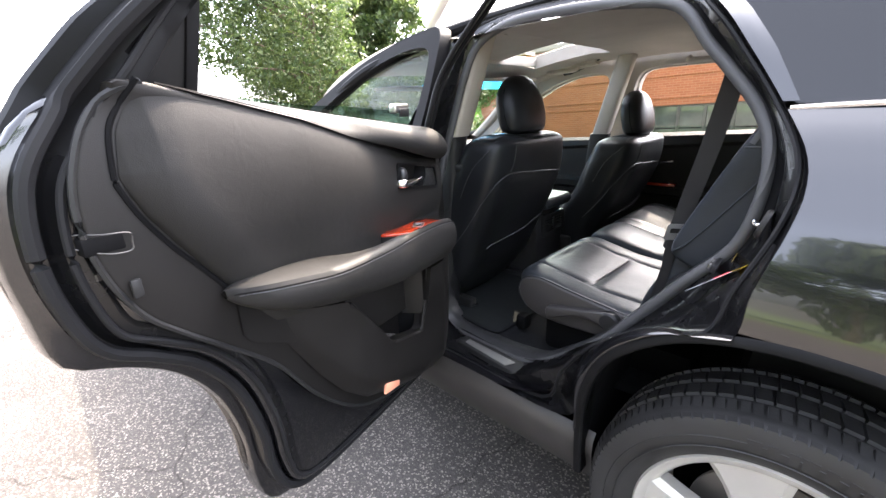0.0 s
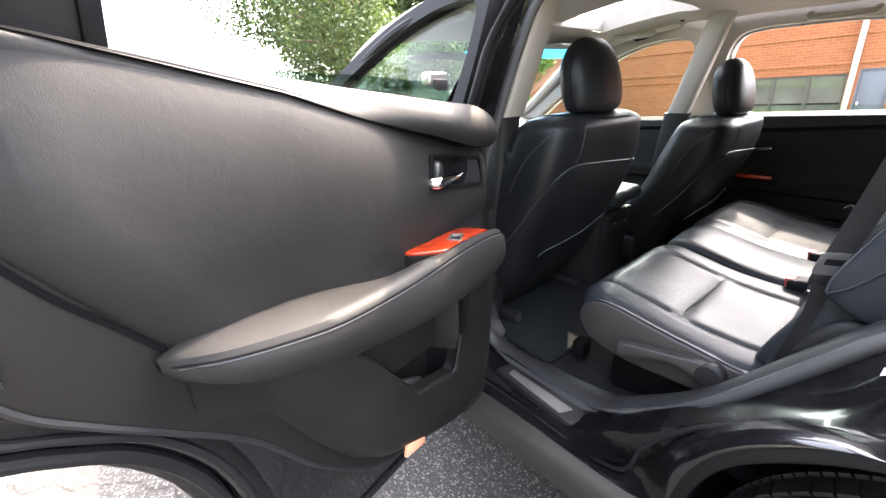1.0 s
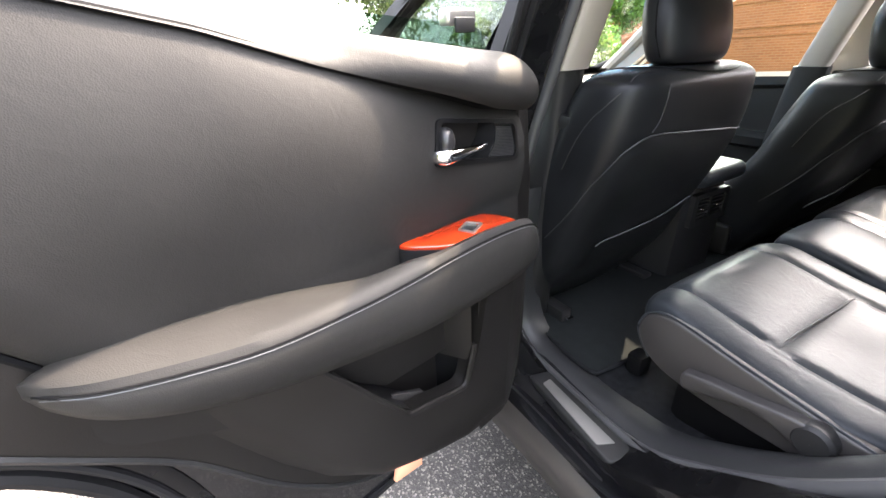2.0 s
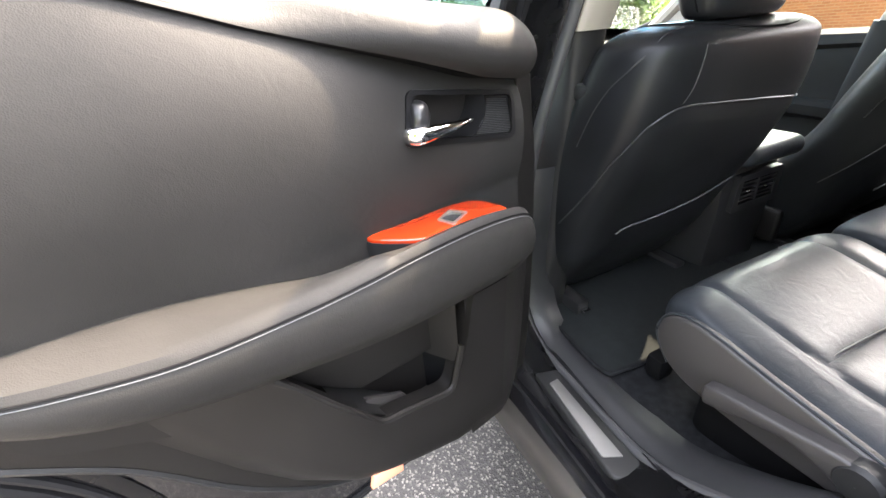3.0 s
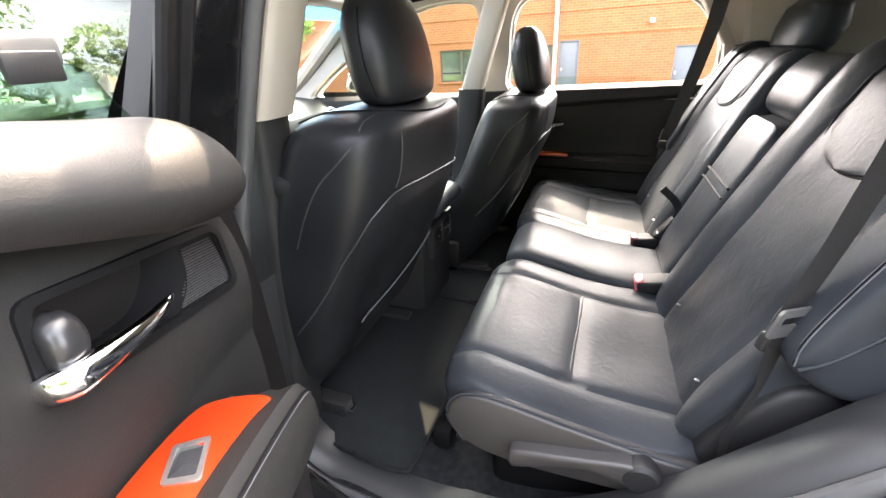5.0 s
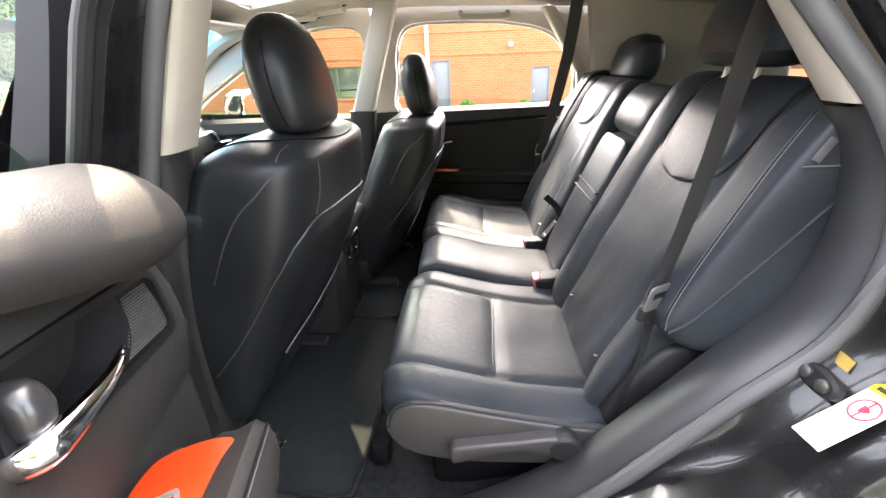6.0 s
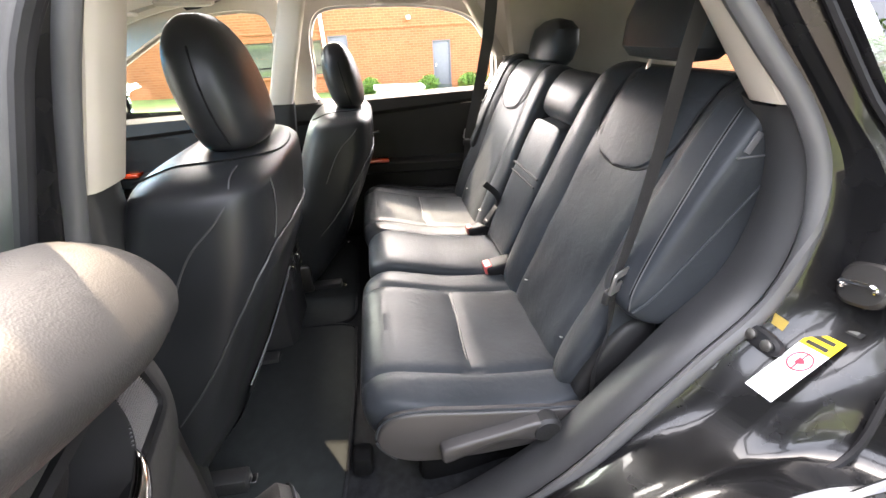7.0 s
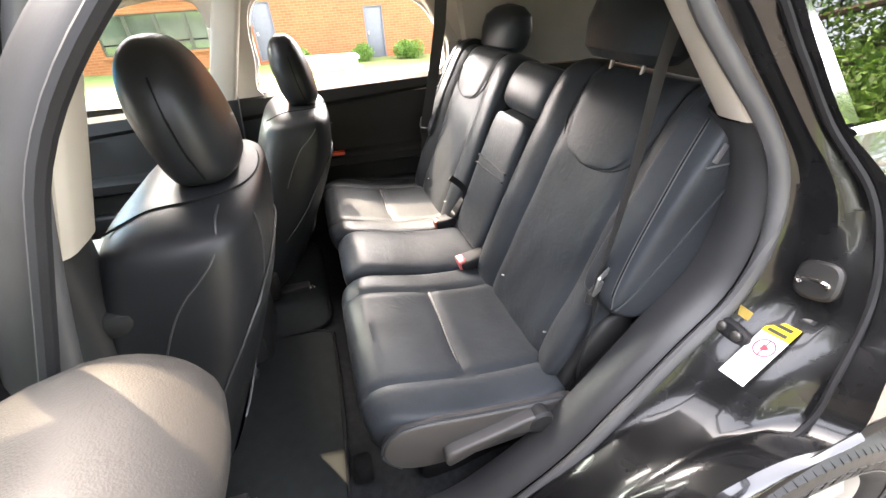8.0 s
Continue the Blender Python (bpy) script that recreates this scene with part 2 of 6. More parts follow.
def catmull(pts, sub=6, closed=False):
    pts = [Vector(p) for p in pts]
    n = len(pts)
    out = []
    last = n if closed else n - 1
    for i in range(last):
        p1, p2 = pts[i], pts[(i + 1) % n]
        p0 = pts[i - 1] if (closed or i > 0) else p1 * 2 - p2
        p3 = pts[(i + 2) % n] if (closed or i + 2 < n) else p2 * 2 - p1
        for k in range(sub):
            t = k / sub
            out.append(0.5 * ((2 * p1) + (p2 - p0) * t + (2 * p0 - 5 * p1 + 4 * p2 - p3) * t * t + (3 * p1 - p0 - 3 * p2 + p3) * t ** 3))
    if not closed:
        out.append(pts[-1])
    return out


def interp(x, table):
    if x <= table[0][0]:
        return table[0][1]
    for (a, b), (c, d) in zip(table, table[1:]):
        if x <= c:
            return b + (d - b) * (x - a) / (c - a) if c > a else d
    return table[-1][1]


def loft(rows, closed=False, caps=False, bm=None):
    """Skin rows of points; closed: each row is a ring."""
    bm = bm or bmesh.new()
    vs = [[bm.verts.new(p) for p in r] for r in rows]
    n = len(rows[0])
    for a, b in zip(vs, vs[1:]):
        for i in range(n if closed else n - 1):
            j = (i + 1) % n
            try:
                bm.faces.new((a[i], a[j], b[j], b[i]))
            except ValueError:
                pass
    if caps and closed:
        bm.faces.new(vs[0])
        bm.faces.new(vs[-1][::-1])
    return finish(bm)


def tube(pts, r, sides=8, closed=False, flat=1.0, bm=None):
    pts = [Vector(p) for p in pts]
    rows = []
    n = len(pts)
    for i, p in enumerate(pts):
        a = pts[i - 1] if (i > 0 or closed) else p
        b = pts[(i + 1) % n] if (i < n - 1 or closed) else p
        d = (b - a).normalized()
        side = d.cross(Vector((0, 0, 1)))
        if side.length < 1e-3:
            side = d.cross(Vector((0, 1, 0)))
        side.normalize()
        up = side.cross(d)
        rr = r(i / (n - 1)) if callable(r) else r
        rows.append([p + side * math.cos(q) * rr * flat + up * math.sin(q) * rr for q in (2 * math.pi * k / sides for k in range(sides))])
    if closed:
        rows.append(rows[0])
        b = loft(rows, True, False, bm)
        bmesh.ops.remove_doubles(b, verts=b.verts, dist=1e-6)
        return finish(b)
    return loft(rows, True, True, bm)


def rbox(lo, hi, bevel=0.006, seg=2, bm=None):
    own = bmesh.new()
    c = (Vector(lo) + Vector(hi)) / 2
    d = Vector(hi) - Vector(lo)
    bmesh.ops.create_cube(own, size=1, matrix=Matrix.Translation(c) @ Matrix.Diagonal((*d, 1)))
    if bevel:
        bmesh.ops.bevel(own, geom=own.edges[:], offset=min(bevel, min(d) * 0.49), segments=seg, profile=0.5, affect="EDGES")
    if bm is not None:
        me = bpy.data.meshes.new("tmp")
        own.to_mesh(me)
        own.free()
        bm.from_mesh(me)
        bpy.data.meshes.remove(me)
        return finish(bm)
    return finish(own)


def slab(outline, place, t0, t1, bevel=0.0, seg=2):
    """A plate with the flat outline [(a, b)], from depth t0 to t1; place(a, b, t) gives the point."""
    bm = bmesh.new()
    lo = [bm.verts.new(place(a, b, t0)) for a, b in outline]
    hi = [bm.verts.new(place(a, b, t1)) for a, b in outline]
    n = len(outline)
    bm.faces.new(lo)
    top = bm.faces.new(hi[::-1])
    for i in range(n):
        bm.faces.new((lo[i], hi[i], hi[(i + 1) % n], lo[(i + 1) % n]))
    bmesh.ops.recalc_face_normals(bm, faces=bm.faces)
    if bevel:
        es = [e for e in bm.edges if (e.verts[0] in hi and e.verts[1] in hi)]
        bmesh.ops.bevel(bm, geom=es, offset=bevel, segments=seg, profile=0.5, affect="EDGES")
    return finish(bm)


def flat(outline2, sub=4, closed=True):
    return [(p.x, p.y) for p in catmull([(a, b, 0) for a, b in outline2], sub, closed)]


def rquad(corners, r, n=5):
    """A four-cornered outline with rounded corners."""
    out = []
    m = len(corners)
    for i in range(m):
        p = Vector((*corners[i], 0))
        a = (Vector((*corners[i - 1], 0)) - p).normalized() * r
        b = (Vector((*corners[(i + 1) % m], 0)) - p).normalized() * r
        for k in range(n):
            t = k / (n - 1)
            q = (p + a) * (1 - t) ** 2 + p * 2 * t * (1 - t) + (p + b) * t * t
            out.append((q.x, q.y))
    return out


def ring_frame(hole, outer, place, t0, t1):
    """A plate between two outlines of as many points each, with thickness."""
    rows = [[place(a, b, t0) for a, b in hole], [place(a, b, t1) for a, b in hole],
            [place(a, b, t1) for a, b in outer], [place(a, b, t0) for a, b in outer]]
    rows.append(rows[0])
    bm = loft([list(r) + [r[0]] for r in rows])
    bmesh.ops.remove_doubles(bm, verts=bm.verts, dist=1e-5)
    return finish(bm)


def oval_rings(spec, power=3.2, n=40):
    """Rings of superellipses: (centre, half x, half y) per level, in planes of constant z (centre.z)."""
    rows = []
    for c, hx, hy in spec:
        r = []
        for k in range(n):
            q = 2 * math.pi * k / n
            cx, sy = math.cos(q), math.sin(q)
            r.append(Vector(c) + Vector((math.copysign(abs(cx) ** (2 / power), cx) * hx, math.copysign(abs(sy) ** (2 / power), sy) * hy, 0)))
        rows.append(r)
    return rows


def pad(profile, lo, hi, place, rows=48, power=7.0, offset=None, sub=6):
    """A soft upholstered block: the closed profile [(p, q)] carried from lo to hi, drawn in at both ends. place(p, q, s) gives the point."""
    ring = flat(profile, sub)
    cp = sum(a for a, b in ring) / len(ring)
    cq = sum(b for a, b in ring) / len(ring)
    out = []
    for i in range(rows + 1):
        s = math.sin(math.pi * (i / rows - 0.5))
        k = max(0.0, 1 - abs(s) ** power) ** (1 / power)
        r = []
        for a, b in ring:
            p, q, y = cp + (a - cp) * k, cq + (b - cq) * k, (lo + hi) / 2 + s * (hi - lo) / 2
            if offset:
                dp, dq = offset(p, q, y)
                p, q = p + dp, q + dq
            r.append(place(p, q, y))
        out.append(r)
    bm = loft(out, True)
    bmesh.ops.remove_doubles(bm, verts=bm.verts, dist=1e-5)
    return finish(bm)


def bump(x, c, w):
    return math.exp(-((x - c) / w) ** 2)


def steps(a, b, n):
    return [a + (b - a) * i / (n - 1) for i in range(n)]


# ---- ground ----
def ground_z(x, y):
    if y <= 4:
        return 0.0
    k = min(1.0, (y - 4) / 15)
    return -1.0 * k * k * (3 - 2 * k) - 0.008 * max(0, y - 19)


bm = bmesh.new()
ys = [-900, -300, -100, -40, -20, -10, -6, -3, 0, 3] + steps(4, 19, 16) + [24, 40, 100, 300, 900]
xs = [-900, -300, -100, -40, -20, -10, -5, 0, 5, 10, 20, 40, 100, 300, 900]
loft([[(x, y, ground_z(x, y)) for x in xs] for y in ys], bm=bm)
solo("ground", bm, ASPHALT, "worn speckled asphalt of a car park with fine cracks", "ground", "structure")

# lawn strip before the building
bm = bmesh.new()
loft([[(x, y, ground_z(x, y) + 0.03 * min(1, (y - 12.5) * 4)) for x in steps(-30, 30, 13)] for y in (12.5, 12.8, 14, 15, 16, 17, 18, 19, 20.6, 21)], bm=bm)
solo("lawn", bm, GRASS, "sunlit short green lawn along the brick wall", "lawn", "stuff")

# ---- the car: shell ----
CX = 0.925  # middle of the car, across
car = thing("car", "black five-door crossover with its rear side door wide open", "car")


def mirror_y(p):
    return Vector((p[0], 2 * CX - p[1], p[2]))


def side_y(x, z):
    y = interp(z, [(0.3, 0.05), (0.42, 0.025), (0.6, -0.012), (0.8, -0.032), (0.92, -0.031), (1.02, -0.012), (1.1, 0.020), (1.18, 0.066), (1.24, 0.106), (1.285, 0.146), (1.60, 0.285)])
    end = max(0.0, (abs(x + 0.33) - 1.55) / 0.8)
    return y + 0.3 * end * end


# rear door aperture: inner lip (under the seal) and outer paint edge
AP_IN = [(-.092, .220, .60), (-.095, .225, .80), (-.086, .248, 1.0), (-.054, .287, 1.2), (.0, .305, 1.38), (.058, .312, 1.485), (.19, .295, 1.53), (.36, .29, 1.535),
         (.52, .29, 1.525), (.66, .275, 1.495), (.735, .257, 1.41), (.793, .241, 1.346), (.85, .218, 1.277), (.883, .193, 1.2), (.887, .175, 1.1), (.86, .17, 1.0),
         (.785, .17, .905), (.705, .17, .80), (.60, .17, .67), (.48, .175, .565), (.36, .185, .492), (.16, .20, .476), (-.02, .215, .488)]
AP_OUT = [(-.135, .03, .56), (-.13, .01, .80), (-.115, .015, 1.0), (-.088, .10, 1.22), (-.040, .20, 1.40), (-.015, .295, 1.524), (.10, .35, 1.570), (.31, .355, 1.578),
          (.52, .335, 1.575), (.668, .28, 1.545), (.755, .205, 1.478), (.828, .176, 1.382), (.892, .146, 1.290), (.941, .09, 1.216), (.957, .052, 1.155), (.949, .012, 1.085), (.923, -.02, .98),
          (.906, -.034, .888), (.79, -.02, .866), (.685, -.008, .79), (.61, .01, .66), (.585, .03, .50), (.28, .05, .47), (-.06, .05, .47)]
inner = catmull(AP_IN, 5, True)
outer = catmull(AP_OUT, 5, True)
mid = Vector((0.42, 0.15, 1.02))
rows = []
for g, f in ((0, 0), (0.08, 0.026), (0.16, 0.043), (0.38, 0.137), (0.42, 0.206), (0.44, 0.47), (0.47, 0.565), (0.62, 0.635), (0.80, 0.69), (0.88, 0.80), (1.0, 1.0)):
    r = []
    for a, b in zip(inner, outer):
        # the rear jamb twists: deep at the latch, shallow towards the sill
        zm = (a.z + b.z) / 2 - .99
        twist = .50 * math.exp(-(zm / (.05 if zm < 0 else .07)) ** 2) if a.x > 0.7 else 0
        h = g + twist * math.sin(math.pi * min(1, f / 0.75))
        r.append(Vector((a.x + (b.x - a.x) * h, a.y + (b.y - a.y) * f, a.z + (b.z - a.z) * h)))
    rows.append(r + [r[0]])
bm = loft(rows)
bmesh.ops.remove_doubles(bm, verts=bm.verts, dist=1e-5)
soft_ones = [v for v in bm.verts if v.co.x > 0.60 and v.co.z < 1.12 and not v.is_boundary]
for i in range(2):
    bmesh.ops.smooth_vert(bm, verts=soft_ones, factor=0.5, use_axis_x=True, use_axis_y=True, use_axis_z=True)
part("door_jamb", finish(bm), JAMB_PAINT, car, "glossy black painted jamb round the open doorway")
part("door_seal", tube(catmull([(a[0], a[1] - 0.004, a[2]) for a in AP_IN], 5, True), 0.013, 10, True, 0.9), SEAL_GREY, car, "grey rubber seal round the doorway")
# second thin bead on the jamb
bead = [Vector((a.x + (b.x - a.x) * .78, a.y + (b.y - a.y) * .80 - .003, a.z + (b.z - a.z) * .78)) for a, b in zip(inner, outer)]
part("jamb_bead", tube(bead, 0.005, 6, True), RUBBER, car)

# inner trim that runs behind the seal
trim_in = []
for a in inner[12 * 5:23 * 5] + inner[0:9]:
    d = mid - a
    d.y = 0
    d.normalize()
    trim_in.append([a + Vector((0, .012, 0)), a + d * 0.010 + Vector((0, 0.026, 0)), a + d * 0.012 + Vector((0, 0.06, 0)), a - d * 0.004 + Vector((0, 0.10, 0)), a - d * 0.05 + Vector((0, 0.12, 0))])
part("scuff_trim", loft(trim_in), TRIM, car, "black plastic trim inside the doorway")

# quarter panel
def edge_x(z):
    pts = [(p.z, p.x) for p in outer if p.x > 0.82 and 0.9 <= p.z <= 1.3]
    pts.sort()
    return interp(z, pts)


rows = []
for z in steps(0.905, 1.276, 20):
    x0 = edge_x(z)
    rows.append([(x, side_y(x, z) - (0.0 if i else 0.0), z) for i, x in enumerate(steps(x0, 1.98, 28))])
part("quarter_panel", loft(rows), PAINT, car, "glossy black rear wing mirroring trees and road")
ARCH = [(.645, .36), (.64, .50), (.655, .64), (.70, .745), (.79, .828), (.895, .872), (1.03, .885), (1.18, .865), (1.32, .80), (1.43, .69), (1.49, .56), (1.51, .40)]
arch = flat(ARCH, 5, False)
rows = []
for a, b in arch:
    out = Vector((a - 1.06, 0, b - 0.42)).normalized()
    r = []
    for s, dy in ((0.0, 0.05), (0.0, -0.002), (0.004, -0.006), (0.012, -0.006), (0.022, 0.0)):
        x, z = a + out.x * s, b + out.z * s
        r.append((x, side_y(x, max(0.5, z)) + dy, z))
    rows.append(r)
part("arch_moulding", loft(rows), FRAME, car, "narrow black wheel arch lip")
# painted dog-leg between the doorway and the arch lip
leg_a = [p for p in outer if p.x > 0.60 and p.z < 0.90][::-1]
leg_b = [Vector((a + Vector((a - 1.06, 0, b - 0.42)).normalized().x * .020, side_y(a, max(.5, b)) - .001, b + Vector((a - 1.06, 0, b - 0.42)).normalized().z * .020)) for a, b in arch if a < 0.93 and b > 0.45]


def along(pts, t):
    k = t * (len(pts) - 1)
    i = min(int(k), len(pts) - 2)
    return pts[i].lerp(pts[i + 1], k - i)


rows = []
for t in steps(0, 1, 30):
    p, q = along(leg_a, t), along(leg_b, t)
    rows.append([p.lerp(q, k) + Vector((0, -.010 * math.sin(math.pi * k), 0)) for k in steps(0, 1, 8)])
part("dogleg_panel", loft(rows), PAINT, car, "glossy black body side between doorway and wheel arch")
rows = [[(a, y, b) for y in (0.01, 0.2, 0.45)] for a, b in arch]
part("wheel_housing", loft(rows), BLACK, car)
part("wheel_housing", slab([(a, b) for a, b in arch] , lambda a, b, t: Vector((a, t, b)), 0.44, 0.46), BLACK, car)
rows = []
for z in steps(0.34, 0.905, 14):
    xa = 1.03 + math.sqrt(max(0.0, 0.49 ** 2 - (z - 0.40) ** 2))
    rows.append([(x, side_y(x, z), z) for x in steps(xa, 1.98, 12)])
part("bumper_corner", loft(rows), PAINT, car)
# belt moulding and rear side glass
rows = [[(x, side_y(x, 1.285) - 0.006 + dy, z + 0.05 * min(.12, max(0, x - .9))) for dy, z in ((0.006, 1.272), (-0.002, 1.274), (-0.004, 1.279), (0.002, 1.283), (0.012, 1.284))] for x in steps(0.905, 1.8, 14)]
part("belt_moulding", loft(rows), CHROME, car, "bright chrome strip below the side glass")
rows = []
for z in steps(1.286, 1.60, 11):
    x0 = interp(z, [(1.285, .905), (1.39, .845), (1.465, .79), (1.56, .70), (1.62, .60)]) + 0.006
    rows.append([(x, side_y(x, z), z) for x in steps(x0, 1.75 - (z - 1.3) * 0.9, 14)])
part("rear_side_glass", loft(rows), TINT, car, "dark tinted side glass with tree reflections")
part("rear_side_glass", loft([[mirror_y(p) for p in r] for r in rows]), TINT, car)
part("rear_glass_backing", loft([[(p[0], p[1] + 0.015, p[2]) for p in r[:4]] for r in rows]), BLACK, car)

# gloss black cover between the doorway and the rear side glass
rows = []
for p in [p for p in outer if p.x > 0.60 and p.z > 1.283]:
    gx = interp(p.z, [(1.285, .905), (1.39, .845), (1.465, .79), (1.56, .70), (1.62, .60)]) + 0.014
    rows.append([p.lerp(Vector((gx, side_y(gx, p.z) - .002, p.z)), k) for k in (0, .35, .7, 1)])
part("pillar_cover", loft(rows), PAINT, car, "gloss black pillar cover behind the doorway")

# rocker panel below the doorway
rows = [[(x, y, z) for y, z in ((0.05, 0.472), (0.035, 0.455), (0.03, 0.42), (0.04, 0.36), (0.07, 0.30), (0.16, 0.26))] for x in steps(-1.2, 0.66, 20)]
part("rocker_cladding", loft(rows), CLAD, car, "dull dark grey rocker panel")
# sill: painted step and scuff plate
rows = [[(x, y, z + (0.08 * max(0, (x - 0.34) / 0.2) ** 2)) for y, z in ((0.05, 0.474), (0.08, 0.478), (0.12, 0.470), (0.135, 0.486))] for x in steps(-0.05, 0.52, 12)]
part("sill_step", loft(rows), PAINT, car, "glossy black door sill")
flatz = lambda a, b, t: Vector((a, b, t))
part("scuff_plate", slab(rquad([(.085, .130), (.100, .186), (.392, .168), (.360, .102)], .012), flatz, 0.470, 0.494, 0.005, 3), PLASTIC, car, "black sill scuff plate")
part("scuff_inlay", slab(rquad([(.128, .141), (.126, .166), (.338, .150), (.320, .114)], .004), flatz, 0.493, 0.4965, 0.0015), INLAY, car, "brushed metal sill inlay")

# roof: headliner with a sunroof opening, outer skin and rails
HX = (-0.40, 0.03)
HY = (0.50, 1.40)


def roof_grid(xs_, ys_, zf, skip):
    bm = bmesh.new()
    v = {}
    for i, x in enumerate(xs_):
        for j, y in enumerate(ys_):
            v[i, j] = bm.verts.new((x, y, zf(x, y)))
    for i in range(len(xs_) - 1):
        for j in range(len(ys_) - 1):
            cx, cy = (xs_[i] + xs_[i + 1]) / 2, (ys_[j] + ys_[j + 1]) / 2
            if skip and HX[0] < cx < HX[1] and HY[0] < cy < HY[1]:
                continue
            bm.faces.new((v[i, j], v[i + 1, j], v[i + 1, j + 1], v[i, j + 1]))
    return finish(bm)


rx = [-0.62, -0.56, -0.50, -0.40, -0.33, -0.2, -0.10, -0.033, 0.03, 0.10] + steps(0.18, 1.7, 16)
ry = [0.27, 0.29, 0.33, 0.38, 0.43, 0.50, 0.6, 0.75, 0.925, 1.1, 1.25, 1.40, 1.44, 1.47, 1.52, 1.56, 1.58]


def head_z(x, y):
    k = abs(y - CX) / 0.66
    return 1.555 - 0.04 * k ** 4 - 0.06 * max(0, (x - 0.5) / 1.2) ** 2 - 0.10 * max(0, -x / 0.62) ** 1.6 - 0.012 * bump(x, 0.06, 0.04)


part("headliner", roof_grid(rx, ry, head_z, True), HEADLINER, car, "pale beige cloth headliner")
part("roof_skin", roof_grid([-0.65] + rx[1:-1] + [1.85], [0.355, 0.37] + ry[3:-3] + [1.48, 1.495], lambda x, y: 1.625 - 0.075 * (abs(y - CX) / 0.68) ** 4 - 0.08 * max(0, (x - 0.4) / 1.4) ** 2 - 0.135 * max(0, (0.1 - x) / 0.75) ** 1.5, True), PAINT, car)
for lo, hi in (((HX[0] - .01, HY[0] - .01, head_z(HX[0], CX) - .004), (HX[0] + .012, HY[1] + .01, 1.55)), ((HX[1] - .012, HY[0] - .01, head_z(HX[1], CX) - .002), (HX[1] + .01, HY[1] + .01, 1.61))):
    part("sunroof_frame", rbox(lo, hi, 0.005), HEADLINER, car)
for y in HY:
    part("sunroof_frame", loft([[(x, y - .01, head_z(x, y) - .003), (x, y + .01, head_z(x, y) - .003), (x, y + .01, head_z(x, y) + .06), (x, y - .01, head_z(x, y) + .06)] for x in steps(HX[0], HX[1], 6)], True, True), HEADLINER, car)
part("sunroof_glass", loft([[(x, y, head_z(x, y) + .062) for y in steps(HY[0], HY[1], 6)] for x in steps(HX[0], HX[1], 6)]), glass_mat("sunroof_glass", (0.80, 0.84, 0.84)), car).visible_shadow = False
# Sheet added below the glass only to hold sun off the near seat.
part("sun_blind", loft([[(x, y, head_z(x, y) + .012 + t) for y, t in ((HY[0], 0), (.75, 0), (1.06, 0), (1.065, .006), (1.06, .012), (.75, .012), (HY[0], .012))] for x in steps(HX[0], HX[1], 8)]), HEADLINER, car, "added pale sheet that keeps sun off the front seat")
for y in (0.345, 1.505):
    part("roof_rail", tube(catmull([(-0.20, y, 1.58), (-0.16, y, 1.62), (-0.08, y, 1.686), (0.05, y, 1.709), (0.6, y, 1.703), (1.2, y, 1.66), (1.3, y, 1.56)], 6), 0.033, 10, flat=0.55), SATIN, car, "satin roof rail")

# pillar trims, both sides
def pillar(name, a, b, width, depth, material, label, side):
    """A rounded trim strip from a to b, width along x, depth across."""
    rows = []
    for t in steps(0, 1, 8):
        p = Vector(a).lerp(Vector(b), t)
        ring = []
        for k in range(16):
            q = 2 * math.pi * k / 16
            c, s = math.cos(q), math.sin(q)
            ring.append(p + Vector((math.copysign(abs(c) ** 0.5, c) * width / 2, math.copysign(abs(s) ** 0.5, s) * depth / 2, 0)))
        rows.append(ring if side == 0 else [mirror_y(v) for v in ring])
    return part(name, loft(rows, True, True), material, car, label)


for s in (0, 1):
    zp = 1.198 - 0.068 * s
    if s:
        pillar("centre_pillar_trim", (-.047, .298, zp), (.076, .330, 1.53), .092, .058, BEIGE, "pale beige upper pillar trim", s)
        pillar("centre_pillar_base", (-.115, .292, .48), (-.050, .300, zp - .001), .11, .062, PLASTIC, "black lower pillar trim", s)
    else:
        pillar("centre_pillar_trim", (-.062, .340, zp), (.040, .371, 1.53), .05, .088, BEIGE, "pale beige upper pillar trim", s)
        pillar("centre_pillar_base", (-.145, .330, .48), (-.096, .340, zp - .001), .106, .090, PLASTIC, "black lower pillar trim", s)
    pillar("rear_pillar_trim", (.855, .255, 1.277), (.69, .315, 1.505), .05, .06, BEIGE, "pale beige rear pillar trim", s)
    pillar("rear_pillar_base", (.955, .262, .90), (.905, .25, 1.275), .07, .07, PLASTIC, "", s)
    pillar("cargo_side_trim", (1.30, .30, .60), (1.34, .305, 1.17), .8, .05, PLASTIC_LO, "", s)
    pillar("quarter_trim", (1.10 + .18 * s, .30, 1.175), (1.03 + .18 * s, .325, 1.53), .34 + .42 * s, .05, HEADLINER if s else PLASTIC, "cloth rear quarter trim", s)
# shoulder belt reel slot on the far pillar and seat lock knob on the near one
part("belt_guide", rbox((-0.060, 0.308, 1.066), (-0.012, 0.340, 1.102), 0.010), PLASTIC, car, "black seat belt guide on the pillar")
pillar("belt_cover", (-.02, 2 * CX - 1.585, 1.26), (-.01, 2 * CX - 1.58, 1.36), .06, .03, BEIGE, "", 1)
part("shoulder_belt", slab([(-.075, .6), (-.03, .6), (.01, 1.30), (-.035, 1.30)], lambda a, b, t: Vector((a, t, b)), 1.565, 1.568), BELT, car, "black seat belt on the far centre pillar")

# far side: door linings and window frames
def far_place(a, b, t):
    return Vector((a, t - 0.16 * max(0, b - 1.12), b))


